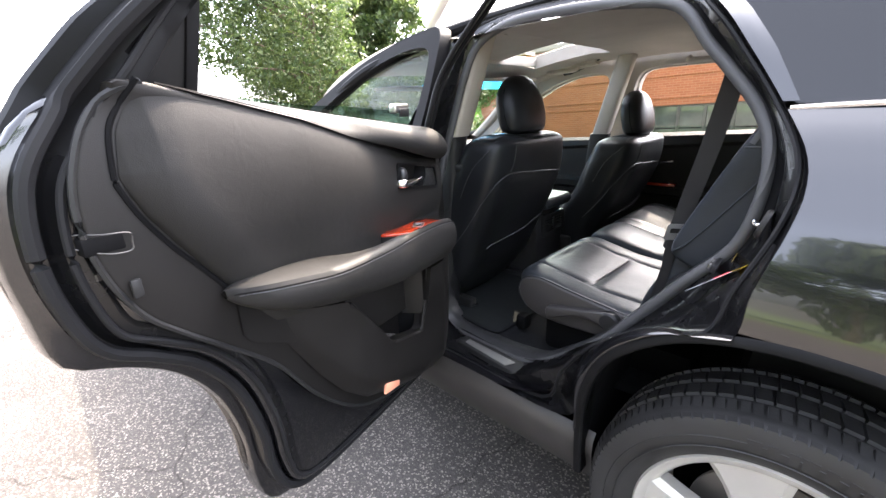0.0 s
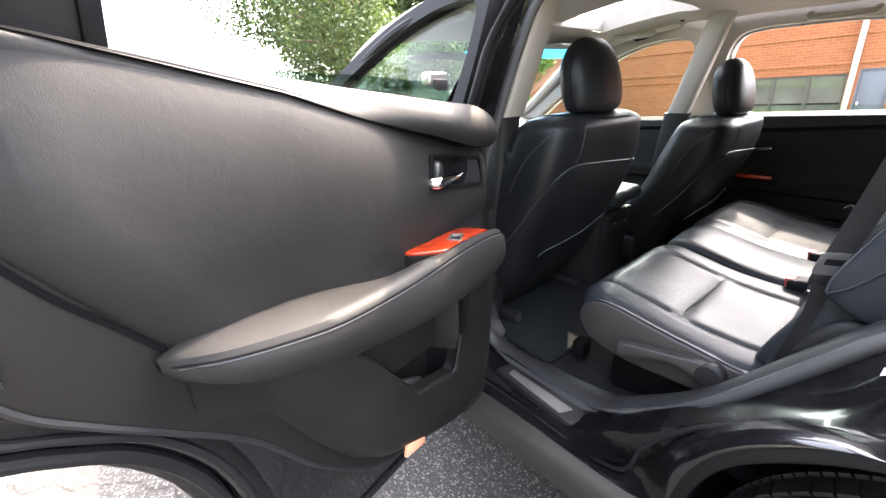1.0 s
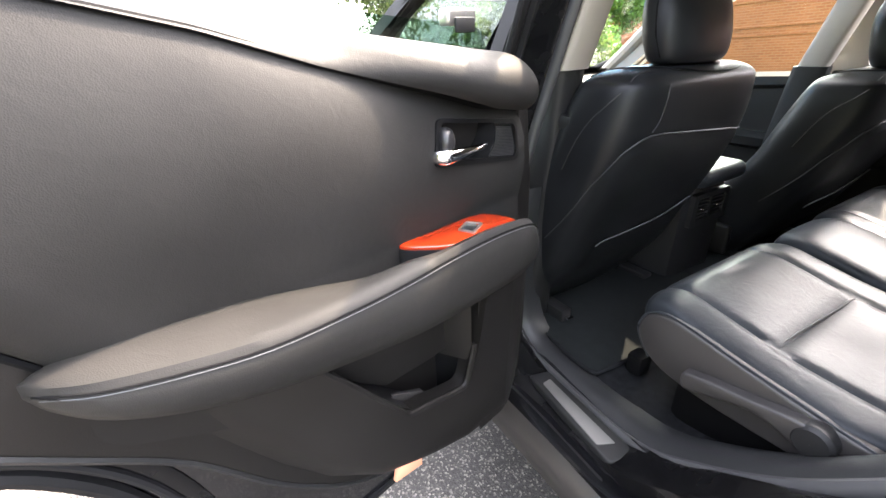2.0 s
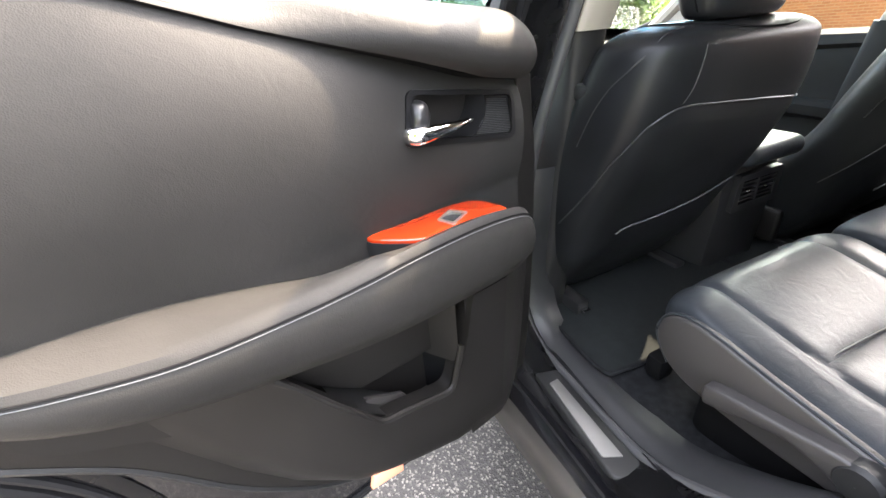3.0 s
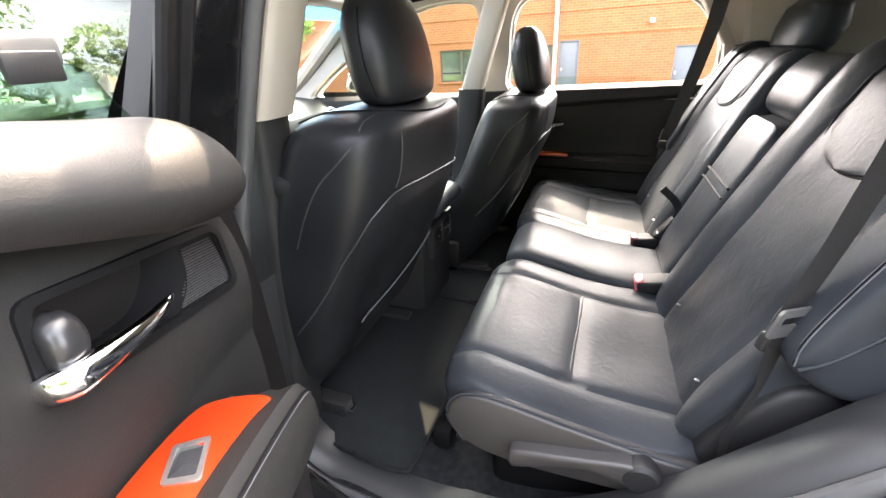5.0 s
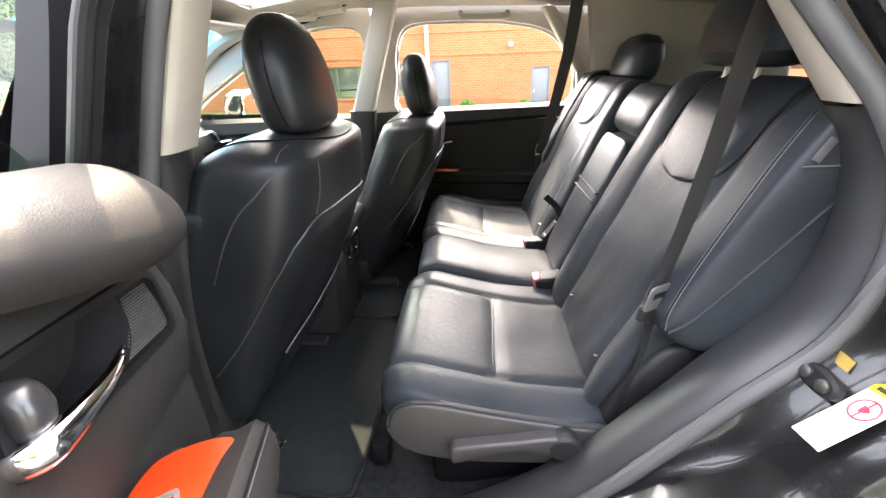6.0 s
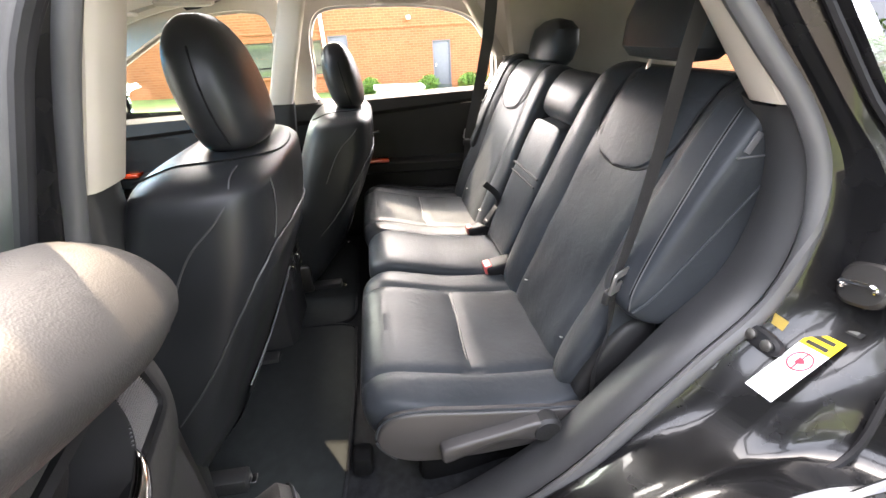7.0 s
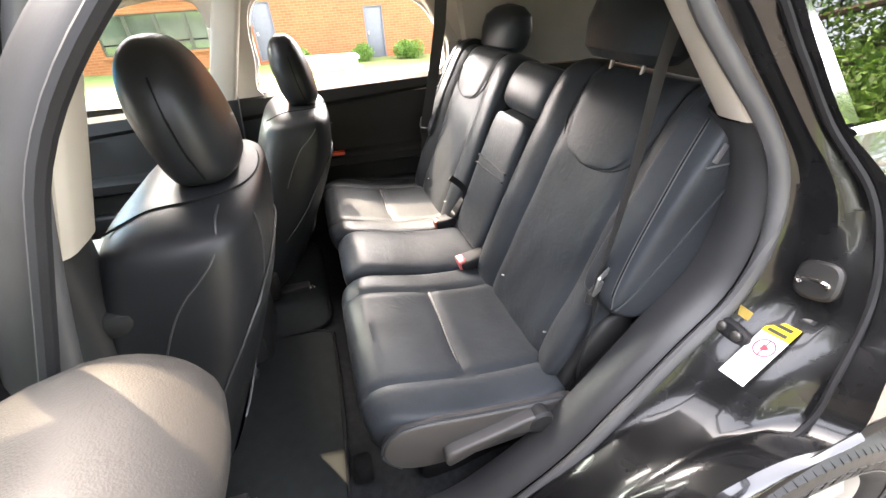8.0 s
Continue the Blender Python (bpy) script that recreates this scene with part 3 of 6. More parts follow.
WIN_R = [(.084, 1.115), (.084, 1.25), (.088, 1.36), (.118, 1.435), (.18, 1.462), (.30, 1.468), (.50, 1.468), (.66, 1.448), (.745, 1.412), (.80, 1.35), (.848, 1.272), (.832, 1.15), (.6, 1.134), (.307, 1.118)]
OUT_R = [(.0, 1.09), (.0, 1.25), (.0, 1.40), (.02, 1.54), (.12, 1.56), (.30, 1.56), (.55, 1.56), (.78, 1.55), (.90, 1.50), (1.0, 1.40), (1.0, 1.25), (.95, 1.09), (.6, 1.09), (.307, 1.09)]
WIN_F = [(-.058, 1.08), (-.052, 1.20), (-.042, 1.34), (-.055, 1.425), (-.10, 1.452), (-.20, 1.452), (-.30, 1.435), (-.43, 1.39), (-.58, 1.31), (-.72, 1.23), (-.86, 1.14), (-.92, 1.06), (-.6, 1.062), (-.3, 1.07)]
OUT_F = [(.0, 1.04), (.0, 1.20), (.0, 1.40), (-.02, 1.54), (-.12, 1.545), (-.25, 1.52), (-.40, 1.475), (-.55, 1.41), (-.72, 1.32), (-.88, 1.23), (-1.06, 1.11), (-1.06, 1.03), (-.6, 1.03), (-.3, 1.03)]
far_rear = part("far_rear_door", ring_frame(flat(WIN_R, 4), flat(OUT_R, 4), far_place, 1.655, 1.76), HEADLINER, car, "closed rear door on the far side")
far_front = part("far_front_door", ring_frame(flat(WIN_F, 4), flat(OUT_F, 4), far_place, 1.655, 1.76), HEADLINER, car, "closed front door on the far side")
for par, hole in ((far_rear, WIN_R), (far_front, WIN_F)):
    part("glass_run", tube([far_place(a, b, 1.70) for a, b in flat(hole, 4)], 0.010, 6, True), SATIN if par is far_rear else BEIGE, par)
part("window_glass", slab(flat([(.09, 1.10), (.09, 1.148), (.3, 1.165), (.55, 1.166), (.75, 1.155), (.84, 1.135), (.84, 1.10)], 3), far_place, 1.712, 1.716), GLASS, far_rear, "wound-down window glass")
fg = part("window_glass", slab(flat(WIN_F, 3), far_place, 1.712, 1.716), GLASS, far_front)
fg.visible_shadow = False


def far_lining(x0, x1, parent, zb):
    """Lining of a far door: upper panel with a sloping top roll, armrest and pocket."""
    rows = []
    for x in steps(x0, x1, 24):
        t = (x - x0) / (x1 - x0)
        top = zb + 0.045 * t
        r = []
        for z, y in ((top + 0.0, 1.70), (top + 0.012, 1.67), (top - 0.005, 1.645), (top - 0.03 - 0.035 * (1 - t), 1.635), (top - 0.045 - 0.04 * (1 - t), 1.655),
                     (1.0, 1.648), (0.9, 1.658), (0.862, 1.655), (0.856, 1.61), (0.845, 1.595), (0.81, 1.60), (0.79, 1.64), (0.7, 1.645), (0.55, 1.64), (0.46, 1.66)):
            r.append((x, y, z))
        rows.append(r)
    part("lining", loft(rows), DOOR_LEATHER, parent, "black leather door lining with an armrest ledge")
    part("wood_inlay", rbox((x0 + 0.20, 1.592, 0.855), (x0 + 0.38, 1.652, 0.870), 0.004), WOOD, parent, "red-orange lacquered wood switch plate")
    part("pull_handle", tube(catmull([(x0 + 0.25, 1.640, .975), (x0 + .29, 1.630, .978), (x0 + .345, 1.640, .985)], 5), 0.007, 8), CHROME, parent, "chrome door handle")
    part("map_pocket", rbox((x0 + 0.38, 1.60, 0.50), (x1 - 0.06, 1.65, 0.72), 0.015, 3), PLASTIC_LO, parent)


far_lining(-0.02, 0.93, far_rear, 1.108)
far_lining(-1.06, -0.05, far_front, 1.05)
# outside of the far side, front and rear ends, bonnet
rows = [[(x, 2 * CX - side_y(x, z), z) for z in (0.3, 0.42, 0.6, 0.8, 0.95, 1.08)] for x in steps(-2.45, 1.98, 30)]
part("far_body_side", loft(rows), PAINT, car)
rows = [[(x, side_y(x, z), z) for z in (0.42, 0.6, 0.8, 0.95, 1.05)] for x in steps(-2.45, -1.12, 12)]
part("front_wing", loft(rows), PAINT, car)
rows = []
for x in steps(-2.45, -1.05, 12):
    t = (x + 2.45) / 1.4
    y0 = side_y(x, 1.05)
    rows.append([(x, y0 + (2 * CX - 2 * y0) * s, 1.05 + 0.02 * t - 0.15 * (1 - t) ** 3 + 0.08 * math.sin(math.pi * s) * t ** 0.4) for s in steps(0, 1, 14)])
part("bonnet", loft(rows), PAINT, car)
rows = [[(-2.45 - 0.22 * math.sin(math.pi * s) - 0.03 * math.sin(math.pi * (z - .25) / .65), side_y(-2.45, z) + (2 * CX - 2 * side_y(-2.45, z)) * s, z) for s in steps(0, 1, 14)] for z in steps(0.25, 0.91, 8)]
part("front_bumper", loft(rows), PAINT, car)
rows = [[(1.98 + 0.10 * math.sin(math.pi * s) + interp(z, [(0.3, 0.02), (0.6, 0.07), (0.95, 0.03), (1.25, -0.03)]), side_y(1.98, z) + (2 * CX - 2 * side_y(1.98, z)) * s, z) for s in steps(0, 1, 14)] for z in steps(0.3, 1.25, 10)]
part("tailgate", loft(rows), PAINT, car)
rows = [[(2.0 - (z - 1.22) * 0.7 + 0.06 * math.sin(math.pi * s), 0.30 + 1.25 * s, z) for s in steps(0, 1, 10)] for z in steps(1.22, 1.58, 6)]
part("rear_window", loft(rows), TINT, car, "dark tinted rear window")
rows = [[(1.72 - (z - 0.9) * 0.35 + 0.05 * math.sin(math.pi * q), 0.28 + 1.29 * q, z) for q in steps(0, 1, 10)] for z in (0.7, 0.9, 1.05, 1.18, 1.22)]
part("tailgate_trim", loft(rows), HEADLINER, car, "pale tailgate lining")
part("underbody", rbox((-2.3, 0.18, 0.22), (1.95, 1.67, 0.30), 0.02), BLACK, car)
# near front door with its window, front of the doorway
WIN_N = [(-.05, 1.08), (-.045, 1.20), (-.035, 1.34), (-.04, 1.455), (-.075, 1.49), (-.16, 1.49), (-.28, 1.465), (-.42, 1.415), (-.57, 1.34), (-.72, 1.255), (-.87, 1.16), (-.93, 1.08), (-.6, 1.07), (-.3, 1.07)]
near_place = lambda a, b, t: Vector((a - 0.02, 2 * CX - (t - 0.42 * max(0, b - 1.10)), b))
near_front = part("front_door", ring_frame(flat(WIN_N, 4), flat(OUT_F, 4), near_place, 1.745, 1.80), FRAME, car, "closed black front door")
rows = [[(x, y, z) for z, y in ((1.05, 0.05), (1.0, 0.0), (0.9, -0.004), (0.75, 0.0), (0.6, 0.012), (0.47, 0.04))] for x in steps(-1.12, -0.07, 14)]
part("door_skin", loft(rows), PAINT, near_front)
rows = [[(x, y, z) for z, y in ((1.06, 0.08), (1.07, 0.16), (1.04, 0.20), (0.9, 0.19), (0.8, 0.25), (0.6, 0.21), (0.46, 0.20))] for x in steps(-1.1, -0.09, 12)]
part("lining", loft(rows), DOOR_LEATHER, near_front)
part("wood_inlay", rbox((-0.62, 0.20, 0.845), (-0.40, 0.262, 0.86), 0.004), WOOD, near_front, "red-orange lacquered wood switch plate")
part("window_glass", slab(flat(WIN_N, 3), near_place, 1.770, 1.774), GLASS, near_front, "closed front window glass").visible_shadow = False
# windscreen with its blue shade band, A pillars
def screen_row(z0, z1, s0=0.0):
    rows = []
    for z in steps(z0, z1, 6):
        x = -0.64 - (1.45 - z) * 1.45
        rows.append([(x - 0.10 * math.sin(math.pi * s), 0.25 - 0.25 * (1.45 - z) + (1.35 + 0.5 * (1.45 - z)) * s, z) for s in steps(s0, 1, 12)])
    return loft(rows)


part("windscreen", screen_row(1.08, 1.405), GLASS, car).visible_shadow = False
part("shade_band", screen_row(1.4055, 1.455, 0.45), BAND, car, "blue shade band at the top of the windscreen")
for s in (0, 1):
    pts = [Vector(p) for p in ((-1.13, .16, 1.04), (-.95, .19, 1.175), (-.79, .22, 1.30), (-.64, .25, 1.405), (-.4, .28, 1.485), (-.1, .30, 1.53))]
    if s:
        pts = [mirror_y(p) for p in pts]
    part("windscreen_pillar", tube(catmull(pts, 5), 0.034, 10), BEIGE, car)
    pts = [Vector(p) for p in ((-1.40, .08, 1.03), (-1.05, .12, 1.135), (-.80, .155, 1.255), (-.664, .175, 1.32), (-.40, .21, 1.442), (-.15, .285, 1.520), (.02, .345, 1.562), (.3, .36, 1.584))]
    if s:
        pts = [mirror_y(p) for p in pts]
    part("cant_rail", tube(catmull(pts, 5), lambda q: 0.024 - 0.009 * max(0, q - 0.55) / 0.45, 10), FRAME, car)
for s in (0, 1):
    path = catmull([(-.95, .135, 1.185), (-.80, .155, 1.255), (-.664, .175, 1.32), (-.40, .21, 1.442), (-.15, .285, 1.520), (.0, .335, 1.560)], 5)
    inner_edge = catmull([(-.93, .20, 1.215), (-.80, .215, 1.30), (-.66, .245, 1.395), (-.40, .30, 1.51), (-.15, .355, 1.567), (.0, .365, 1.578)], 5)
    rows = [[p.lerp(q, k) + Vector((0, -.006, .012)) * math.sin(math.pi * k) for k in steps(0, 1, 5)] for p, q in zip(path, inner_edge)]
    part("roof_side", loft([[mirror_y(v) for v in r] for r in rows] if s else rows), PAINT, car, "glossy black roof side above the front door")
# dashboard
rows = []
for y in steps(0.16, 1.69, 20):
    rows.append([(-0.86, y, 0.55), (-0.80, y, 0.72), (-0.80, y, 0.85), (-0.77, y, 0.95), (-0.79, y, 1.02 + 0.03 * bump(y, 0.55, 0.2)), (-0.88, y, 1.06 + 0.05 * bump(y, 0.55, 0.2)), (-1.05, y, 1.075), (-1.35, y, 1.09)])
part("dashboard", loft(rows), PLASTIC_LO, car, "black dashboard")
for y in (0.22, 1.60):
    part("air_vent", tube([(-0.79 + 0.045 * math.cos(q) * 0.2, y + 0.045 * math.cos(q), 0.985 + 0.045 * math.sin(q)) for q in steps(0, 6.0, 22)], 0.007, 6), SATIN, car)
part("steering_wheel", tube([(-0.50 - 0.085 * math.sin(q), 0.555 + 0.185 * math.cos(q), 0.93 + 0.165 * math.sin(q)) for q in steps(0, 2 * math.pi, 41)[:-1]], 0.016, 8, True), LEATHER, car)
part("inner_mirror", rbox((-0.66, 0.80, 1.335), (-0.62, 1.04, 1.395), 0.018, 3), PLASTIC, car, "black inside mirror")
for y0, y1 in ((0.38, 0.72), (1.13, 1.47)):
    zv = 1.383 if y0 < 0.9 else 1.435
    part("sun_visor", rbox((-0.60, y0, zv), (-0.43, y1, zv + .012), 0.006), HEADLINER, car)
for x, y in ((-0.30, 1.545), (0.45, 1.545), (-0.30, 0.305)):
    part("grab_handle", tube(catmull([(x - .09, y, 1.49), (x - .075, y - 0.03 * (1 if y > 1 else -1), 1.475), (x + .075, y - 0.03 * (1 if y > 1 else -1), 1.475), (x + .09, y, 1.49)], 5), 0.011, 8), HEADLINER, car, "folded grab handle")
# outside mirrors
for s in (0, 1):
    ys_ = -0.10 if s == 0 else 1.95
    rows = oval_rings([((-0.78, ys_, 1.02), .03, .06), ((-0.79, ys_, 1.04), .05, .10), ((-0.80, ys_, 1.11), .06, .12), ((-0.79, ys_, 1.17), .05, .105), ((-0.78, ys_, 1.19), .03, .06)], 2.8, 24)
    part("door_mirror", loft(rows, True, True), PAINT, car, "black door mirror")
    part("mirror_glass", slab(flat([(ys_ - .095, 1.06), (ys_ - .10, 1.12), (ys_ - .08, 1.165), (ys_ + .08, 1.17), (ys_ + .10, 1.12), (ys_ + .08, 1.05)], 3), lambda a, b, t: Vector((t, a, b)), -0.742, -0.735), mat("mirror", (0.9, 0.9, 0.9), 0.01, metal=1, vary=0), car)
# striker, bump stop, plugs on the jamb
st = part("striker", loft(oval_rings([((0, 0, 0), .029, .029), ((0, 0, .006), .029, .029), ((0, 0, .010), .025, .025)], 3, 32), True, True), PLASTIC_LO, car, "door striker on a rounded black pad")
nrm = Vector((-0.96, 0.0, 0.28)).normalized()
bar = Vector((-.07, .97, -.25)).normalized()
st.matrix_basis = Matrix.Translation((0.912, 0.098, 1.073)) @ Matrix((bar.cross(nrm), bar, nrm)).transposed().to_4x4()
part("striker_loop", tube(catmull([(-.004, .018, .008), (-.006, .018, .016), (0, .016, .020), (.0, -.016, .020), (-.006, -.018, .016), (-.004, -.018, .008)], 4), 0.0032, 8), CHROME, st, "chrome striker loop")

# stickers on the jamb
def jamb_place(x0, y0, z0, ux, uz):
    u = Vector(ux).normalized()
    v = Vector(uz).normalized()
    n = u.cross(v)
    if n.x > 0:
        n = n * -1
    return lambda a, b, t: Vector((x0, y0, z0)) + u * a + v * b + n * t


U1v = Vector((-0.77, -0.08, -0.63)).normalized()
V1v = (Vector((-.1, -.98, .17)) - U1v * U1v.dot(Vector((-.1, -.98, .17)))).normalized()
jp = jamb_place(0.8805, 0.0975, 0.970, U1v, V1v)
label = part("pressure_label", slab([(-.0, -.022), (.093, -.022), (.093, .022), (.0, .022)], jp, 0.004, 0.0045), WHITE, car, "white tyre label with a yellow warning head")
part("label_head", slab([(-.027, -.022), (-.0005, -.022), (-.0005, .022), (-.027, .022)], jp, 0.004, 0.0046), YELLOW, label, "yellow label head")
for a, b in ((-.022, -.016), (-.010, -.016)):
    part("print_bar", slab([(a, b), (a + .006, b), (a + .006, b + .030), (a, b + .030)], jp, 0.0047, 0.0049), INK, label)
part("red_ring", tube([jp(.024 + .015 * math.cos(q), .002 + .015 * math.sin(q), 0.0048) for q in steps(0, 2 * math.pi, 25)[:-1]], 0.0014, 6, True), RED, label, "printed red ring sign")
part("red_print", slab([(.018, -.003), (.030, -.003), (.028, .005), (.024, .009), (.020, .005)], jp, 0.0047, 0.0049), RED, label)
part("red_print", slab([(.010, .0005), (.038, .0005), (.038, .003), (.010, .003)], jp, 0.0050, 0.0052), RED, label)
tag = part("maker_plate", slab([(-.052, -.024), (-.042, -.024), (-.042, .028), (-.052, .028)], jp, 0.0055, 0.0061), PLASTIC, car, "small black label with a line of grey print")
part("print_bar", slab([(-.0495, -.018), (-.0445, -.018), (-.0445, .022), (-.0495, .022)], jp, 0.0062, 0.0064), INLAY, tag)
# Yellow dulled to ochre, with the label's shade put into its colour.
small = part("warning_label", rbox((-.012, -.008, 0), (.012, .008, .0008), 0), mat("shaded_yellow_label", (.30, .21, .05), .5, vary=.1), car, "small yellow label beside the latch")
small.matrix_basis = Matrix.Translation((0.868, 0.148, 0.985)) @ nrm.to_track_quat("Z", "Y").to_matrix().to_4x4()
stop = part("bump_stop", loft(oval_rings([((0, 0, 0), .030, .015), ((0, 0, .008), .030, .015), ((0, 0, .012), .026, .011)], 2.4, 24), True, True), RUBBER, car, "small dark catch bolted to the jamb")
stop.matrix_basis = Matrix.Translation((0.845, 0.138, 0.962)) @ nrm.to_track_quat("Z", "Y").to_matrix().to_4x4()
for dx_ in (-.013, .014):
    part("bolt", loft(oval_rings([((dx_, 0, .010), .0085, .0085), ((dx_, 0, .016), .0085, .0085), ((dx_, 0, .018), .005, .005)], 2, 14), True, True), DARK_METAL, stop)

# ---- rear wheel ----
WC = Vector((1.035, -0.045, 0.372))
tp = [(0.248, 0.075), (0.262, 0.048), (0.290, 0.030), (0.33, 0.026), (0.350, 0.032), (0.363, 0.050), (0.369, 0.10), (0.370, 0.15), (0.369, 0.20), (0.362, 0.24), (0.345, 0.262), (0.30, 0.272), (0.262, 0.25), (0.248, 0.225)]


def spin(profile, n=96):
    rows = []
    for k in range(n + 1):
        q = 2 * math.pi * k / n
        rows.append([(WC.x + r * math.cos(q), WC.y + y, WC.z + r * math.sin(q)) for r, y in profile])
    bm = loft(rows)
    bmesh.ops.remove_doubles(bm, verts=bm.verts, dist=1e-5)
    return finish(bm)


wheel = part("wheel", spin([(0.254, 0.085), (0.260, 0.058), (0.254, 0.050), (0.239, 0.056), (0.226, 0.075), (0.218, 0.12), (0.21, 0.22)]), RIM, car, "silver alloy road wheel with a black tyre")
part("tyre", spin(tp), TYRE, wheel, "black tyre with deep shoulder tread")
for r0 in (0.295, 0.318):
    part("sidewall_ridge", tube([(WC.x + r0 * math.cos(q), WC.y + 0.0275, WC.z + r0 * math.sin(q)) for q in steps(0, 2 * math.pi, 81)[:-1]], 0.0016, 4, True), TYRE, wheel)
bm = bmesh.new()
for ya, yb, ra, rb, count, duty in ((0.030, 0.084, 0.353, 0.3735, 110, 0.86), (0.094, 0.142, 0.374, 0.3755, 74, 0.90), (0.150, 0.198, 0.3755, 0.374, 74, 0.90), (0.208, 0.262, 0.3735, 0.353, 110, 0.86)):
    for k in range(count):
        q0, q1 = 2 * math.pi * k / count, 2 * math.pi * (k + duty) / count
        sk = 0.014 if k % 2 else 0.018
        pts = [(q0, ra - .010, ya), (q1, ra - .010, ya), (q1 + sk, rb - .010, yb), (q0 + sk, rb - .010, yb), (q0 + .003, ra + .001, ya + .003), (q1 - .003, ra + .001, ya + .003), (q1 + sk - .003, rb, yb - .003), (q0 + sk + .003, rb, yb - .003)]
        v = [bm.verts.new((WC.x + r * math.cos(q), WC.y + y, WC.z + r * math.sin(q))) for q, r, y in pts]
        for f in ((4, 5, 6, 7), (0, 1, 5, 4), (1, 2, 6, 5), (2, 3, 7, 6), (3, 0, 4, 7)):
            bm.faces.new([v[i] for i in f])
for j, q in enumerate(steps(1.05, 1.72, 9)):
    part("sidewall_mark", loft([[(WC.x + r * math.cos(q + d), WC.y + y, WC.z + r * math.sin(q + d)) for r, y in ((.300, .030), (.302, .0262), (.328, .0248), (.330, .029))] for d in steps(0, 0.045 + 0.012 * (j % 3), 4)]), TYRE, wheel, "raised sidewall marking")
part("tread", finish(bm, False), TYRE, wheel, "worn tread blocks", "stuff")
for k in range(5):
    q = math.pi / 2 + 0.25 + 2 * math.pi * k / 5
    rot = Matrix.Translation(WC) @ Matrix.Rotation(-q, 4, "Y")
    rows = []
    for r, w, y in ((0.03, 0.035, 0.062), (0.07, 0.036, 0.058), (0.12, 0.042, 0.066), (0.17, 0.055, 0.066), (0.212, 0.072, 0.062), (0.247, 0.098, 0.060)):
        rows.append([rot @ Vector((r, y + dy, dz * w)) for dy, dz in ((0.05, -0.9), (0.012, -1.0), (0.0, -0.75), (0.004, -0.15), (0.004, 0.15), (0.0, 0.75), (0.012, 1.0), (0.05, 0.9))])
    part("spoke", loft(rows), RIM, wheel)
part("hub_cap", loft([[(WC.x + r * math.cos(q), WC.y + y, WC.z + r * math.sin(q)) for q in steps(0, 2 * math.pi, 25)[:-1]] for r, y in ((0.05, 0.09), (0.045, 0.056), (0.03, 0.050), (0.001, 0.049))], True), RIM, wheel)
part("brake_disc", loft([[(WC.x + r * math.cos(q), WC.y + y, WC.z + r * math.sin(q)) for q in steps(0, 2 * math.pi, 49)[:-1]] for r, y in ((0.16, 0.16), (0.16, 0.15), (0.001, 0.149))], True), mat("brake_iron", (0.12, 0.11, 0.10), 0.5, metal=0.7), wheel)
for x, yy in ((-1.70, 0.0), (-1.70, 1.85), (1.035, 1.85)):
    m = Matrix.Translation((x - WC.x, 0, 0)) if yy < 1 else Matrix.Translation((x - WC.x, 1.85, 0)) @ Matrix.Diagonal((1, -1, 1, 1))
    w2 = wheel.copy()
    scene.collection.objects.link(w2)
    w2.matrix_basis = m
    for ch in wheel.children:
        c2 = ch.copy()
        scene.collection.objects.link(c2)
        c2.parent = w2

def catmull_flat(pts, sub=6):
    return [(p.x, p.y) for p in catmull([(a, b, 0) for a, b in pts], sub)]


# ---- the open rear door; its own axes: u from the hinge outwards, n towards the cabin side, z up ----
DOOR_M = Matrix.Translation((0.055, 0.11, 0)) @ Matrix.Rotation(math.atan2(-0.972, 0.234), 4, "Z")


def dp(u, n, z):
    return Vector((u, n, z))


def tumble(z):
    return 0.66 * max(0.0, z - 1.32)


SKIN = [(-.05, .42), (.03, .36), (.35, .36), (.62, .365), (.71, .40), (.737, .50), (.745, .62), (.78, .755), (.84, .85), (.91, .905), (.985, .95), (1.0, 1.04), (1.005, 1.13),
        (.985, 1.24), (.93, 1.315), (.87, 1.345), (.80, 1.335), (.5, 1.265), (.2, 1.205), (.0, 1.17), (-.05, 1.14), (-.055, .8)]
door = part("rear_door", slab(flat(SKIN, 3), lambda a, b, t: dp(a, t + tumble(b) - 0.05 * max(0, 0.75 - b), b), -0.125, -0.075, 0.008), PAINT, car, "wide open rear door with black leather lining")
door.matrix_basis = DOOR_M
INNER = [(-.04, .44), (.05, .40), (.35, .40), (.58, .405), (.665, .44), (.695, .53), (.705, .64), (.74, .775), (.80, .875), (.87, .935), (.925, .985), (.94, 1.06), (.942, 1.14),
         (.925, 1.23), (.885, 1.29), (.85, 1.315), (.79, 1.325), (.5, 1.26), (.2, 1.20), (.0, 1.165), (-.04, 1.13), (-.045, .8)]
part("inner_shell", slab(flat(INNER, 3), lambda a, b, t: dp(a, t + tumble(b) - 0.03 * max(0, 0.75 - b), b), -0.08, -0.028, 0.012, 3), PAINT, door, "glossy black inner door frame")
RIMP = [(.05, .41), (.35, .405), (.58, .41), (.665, .445), (.695, .53), (.705, .64), (.74, .775), (.80, .875), (.87, .935), (.93, .98), (.955, 1.06), (.96, 1.14), (.945, 1.225), (.90, 1.295), (.85, 1.365), (.79, 1.44), (.72, 1.51),
        (.62, 1.56), (.45, 1.585), (.27, 1.597), (.17, 1.585), (.085, 1.55), (.035, 1.48), (.015, 1.40), (.010, 1.30), (.008, 1.2)]
rim_path = catmull([(a, 0, b) for a, b in RIMP], 6)
rows, bead_a, bead_b = [], [], []
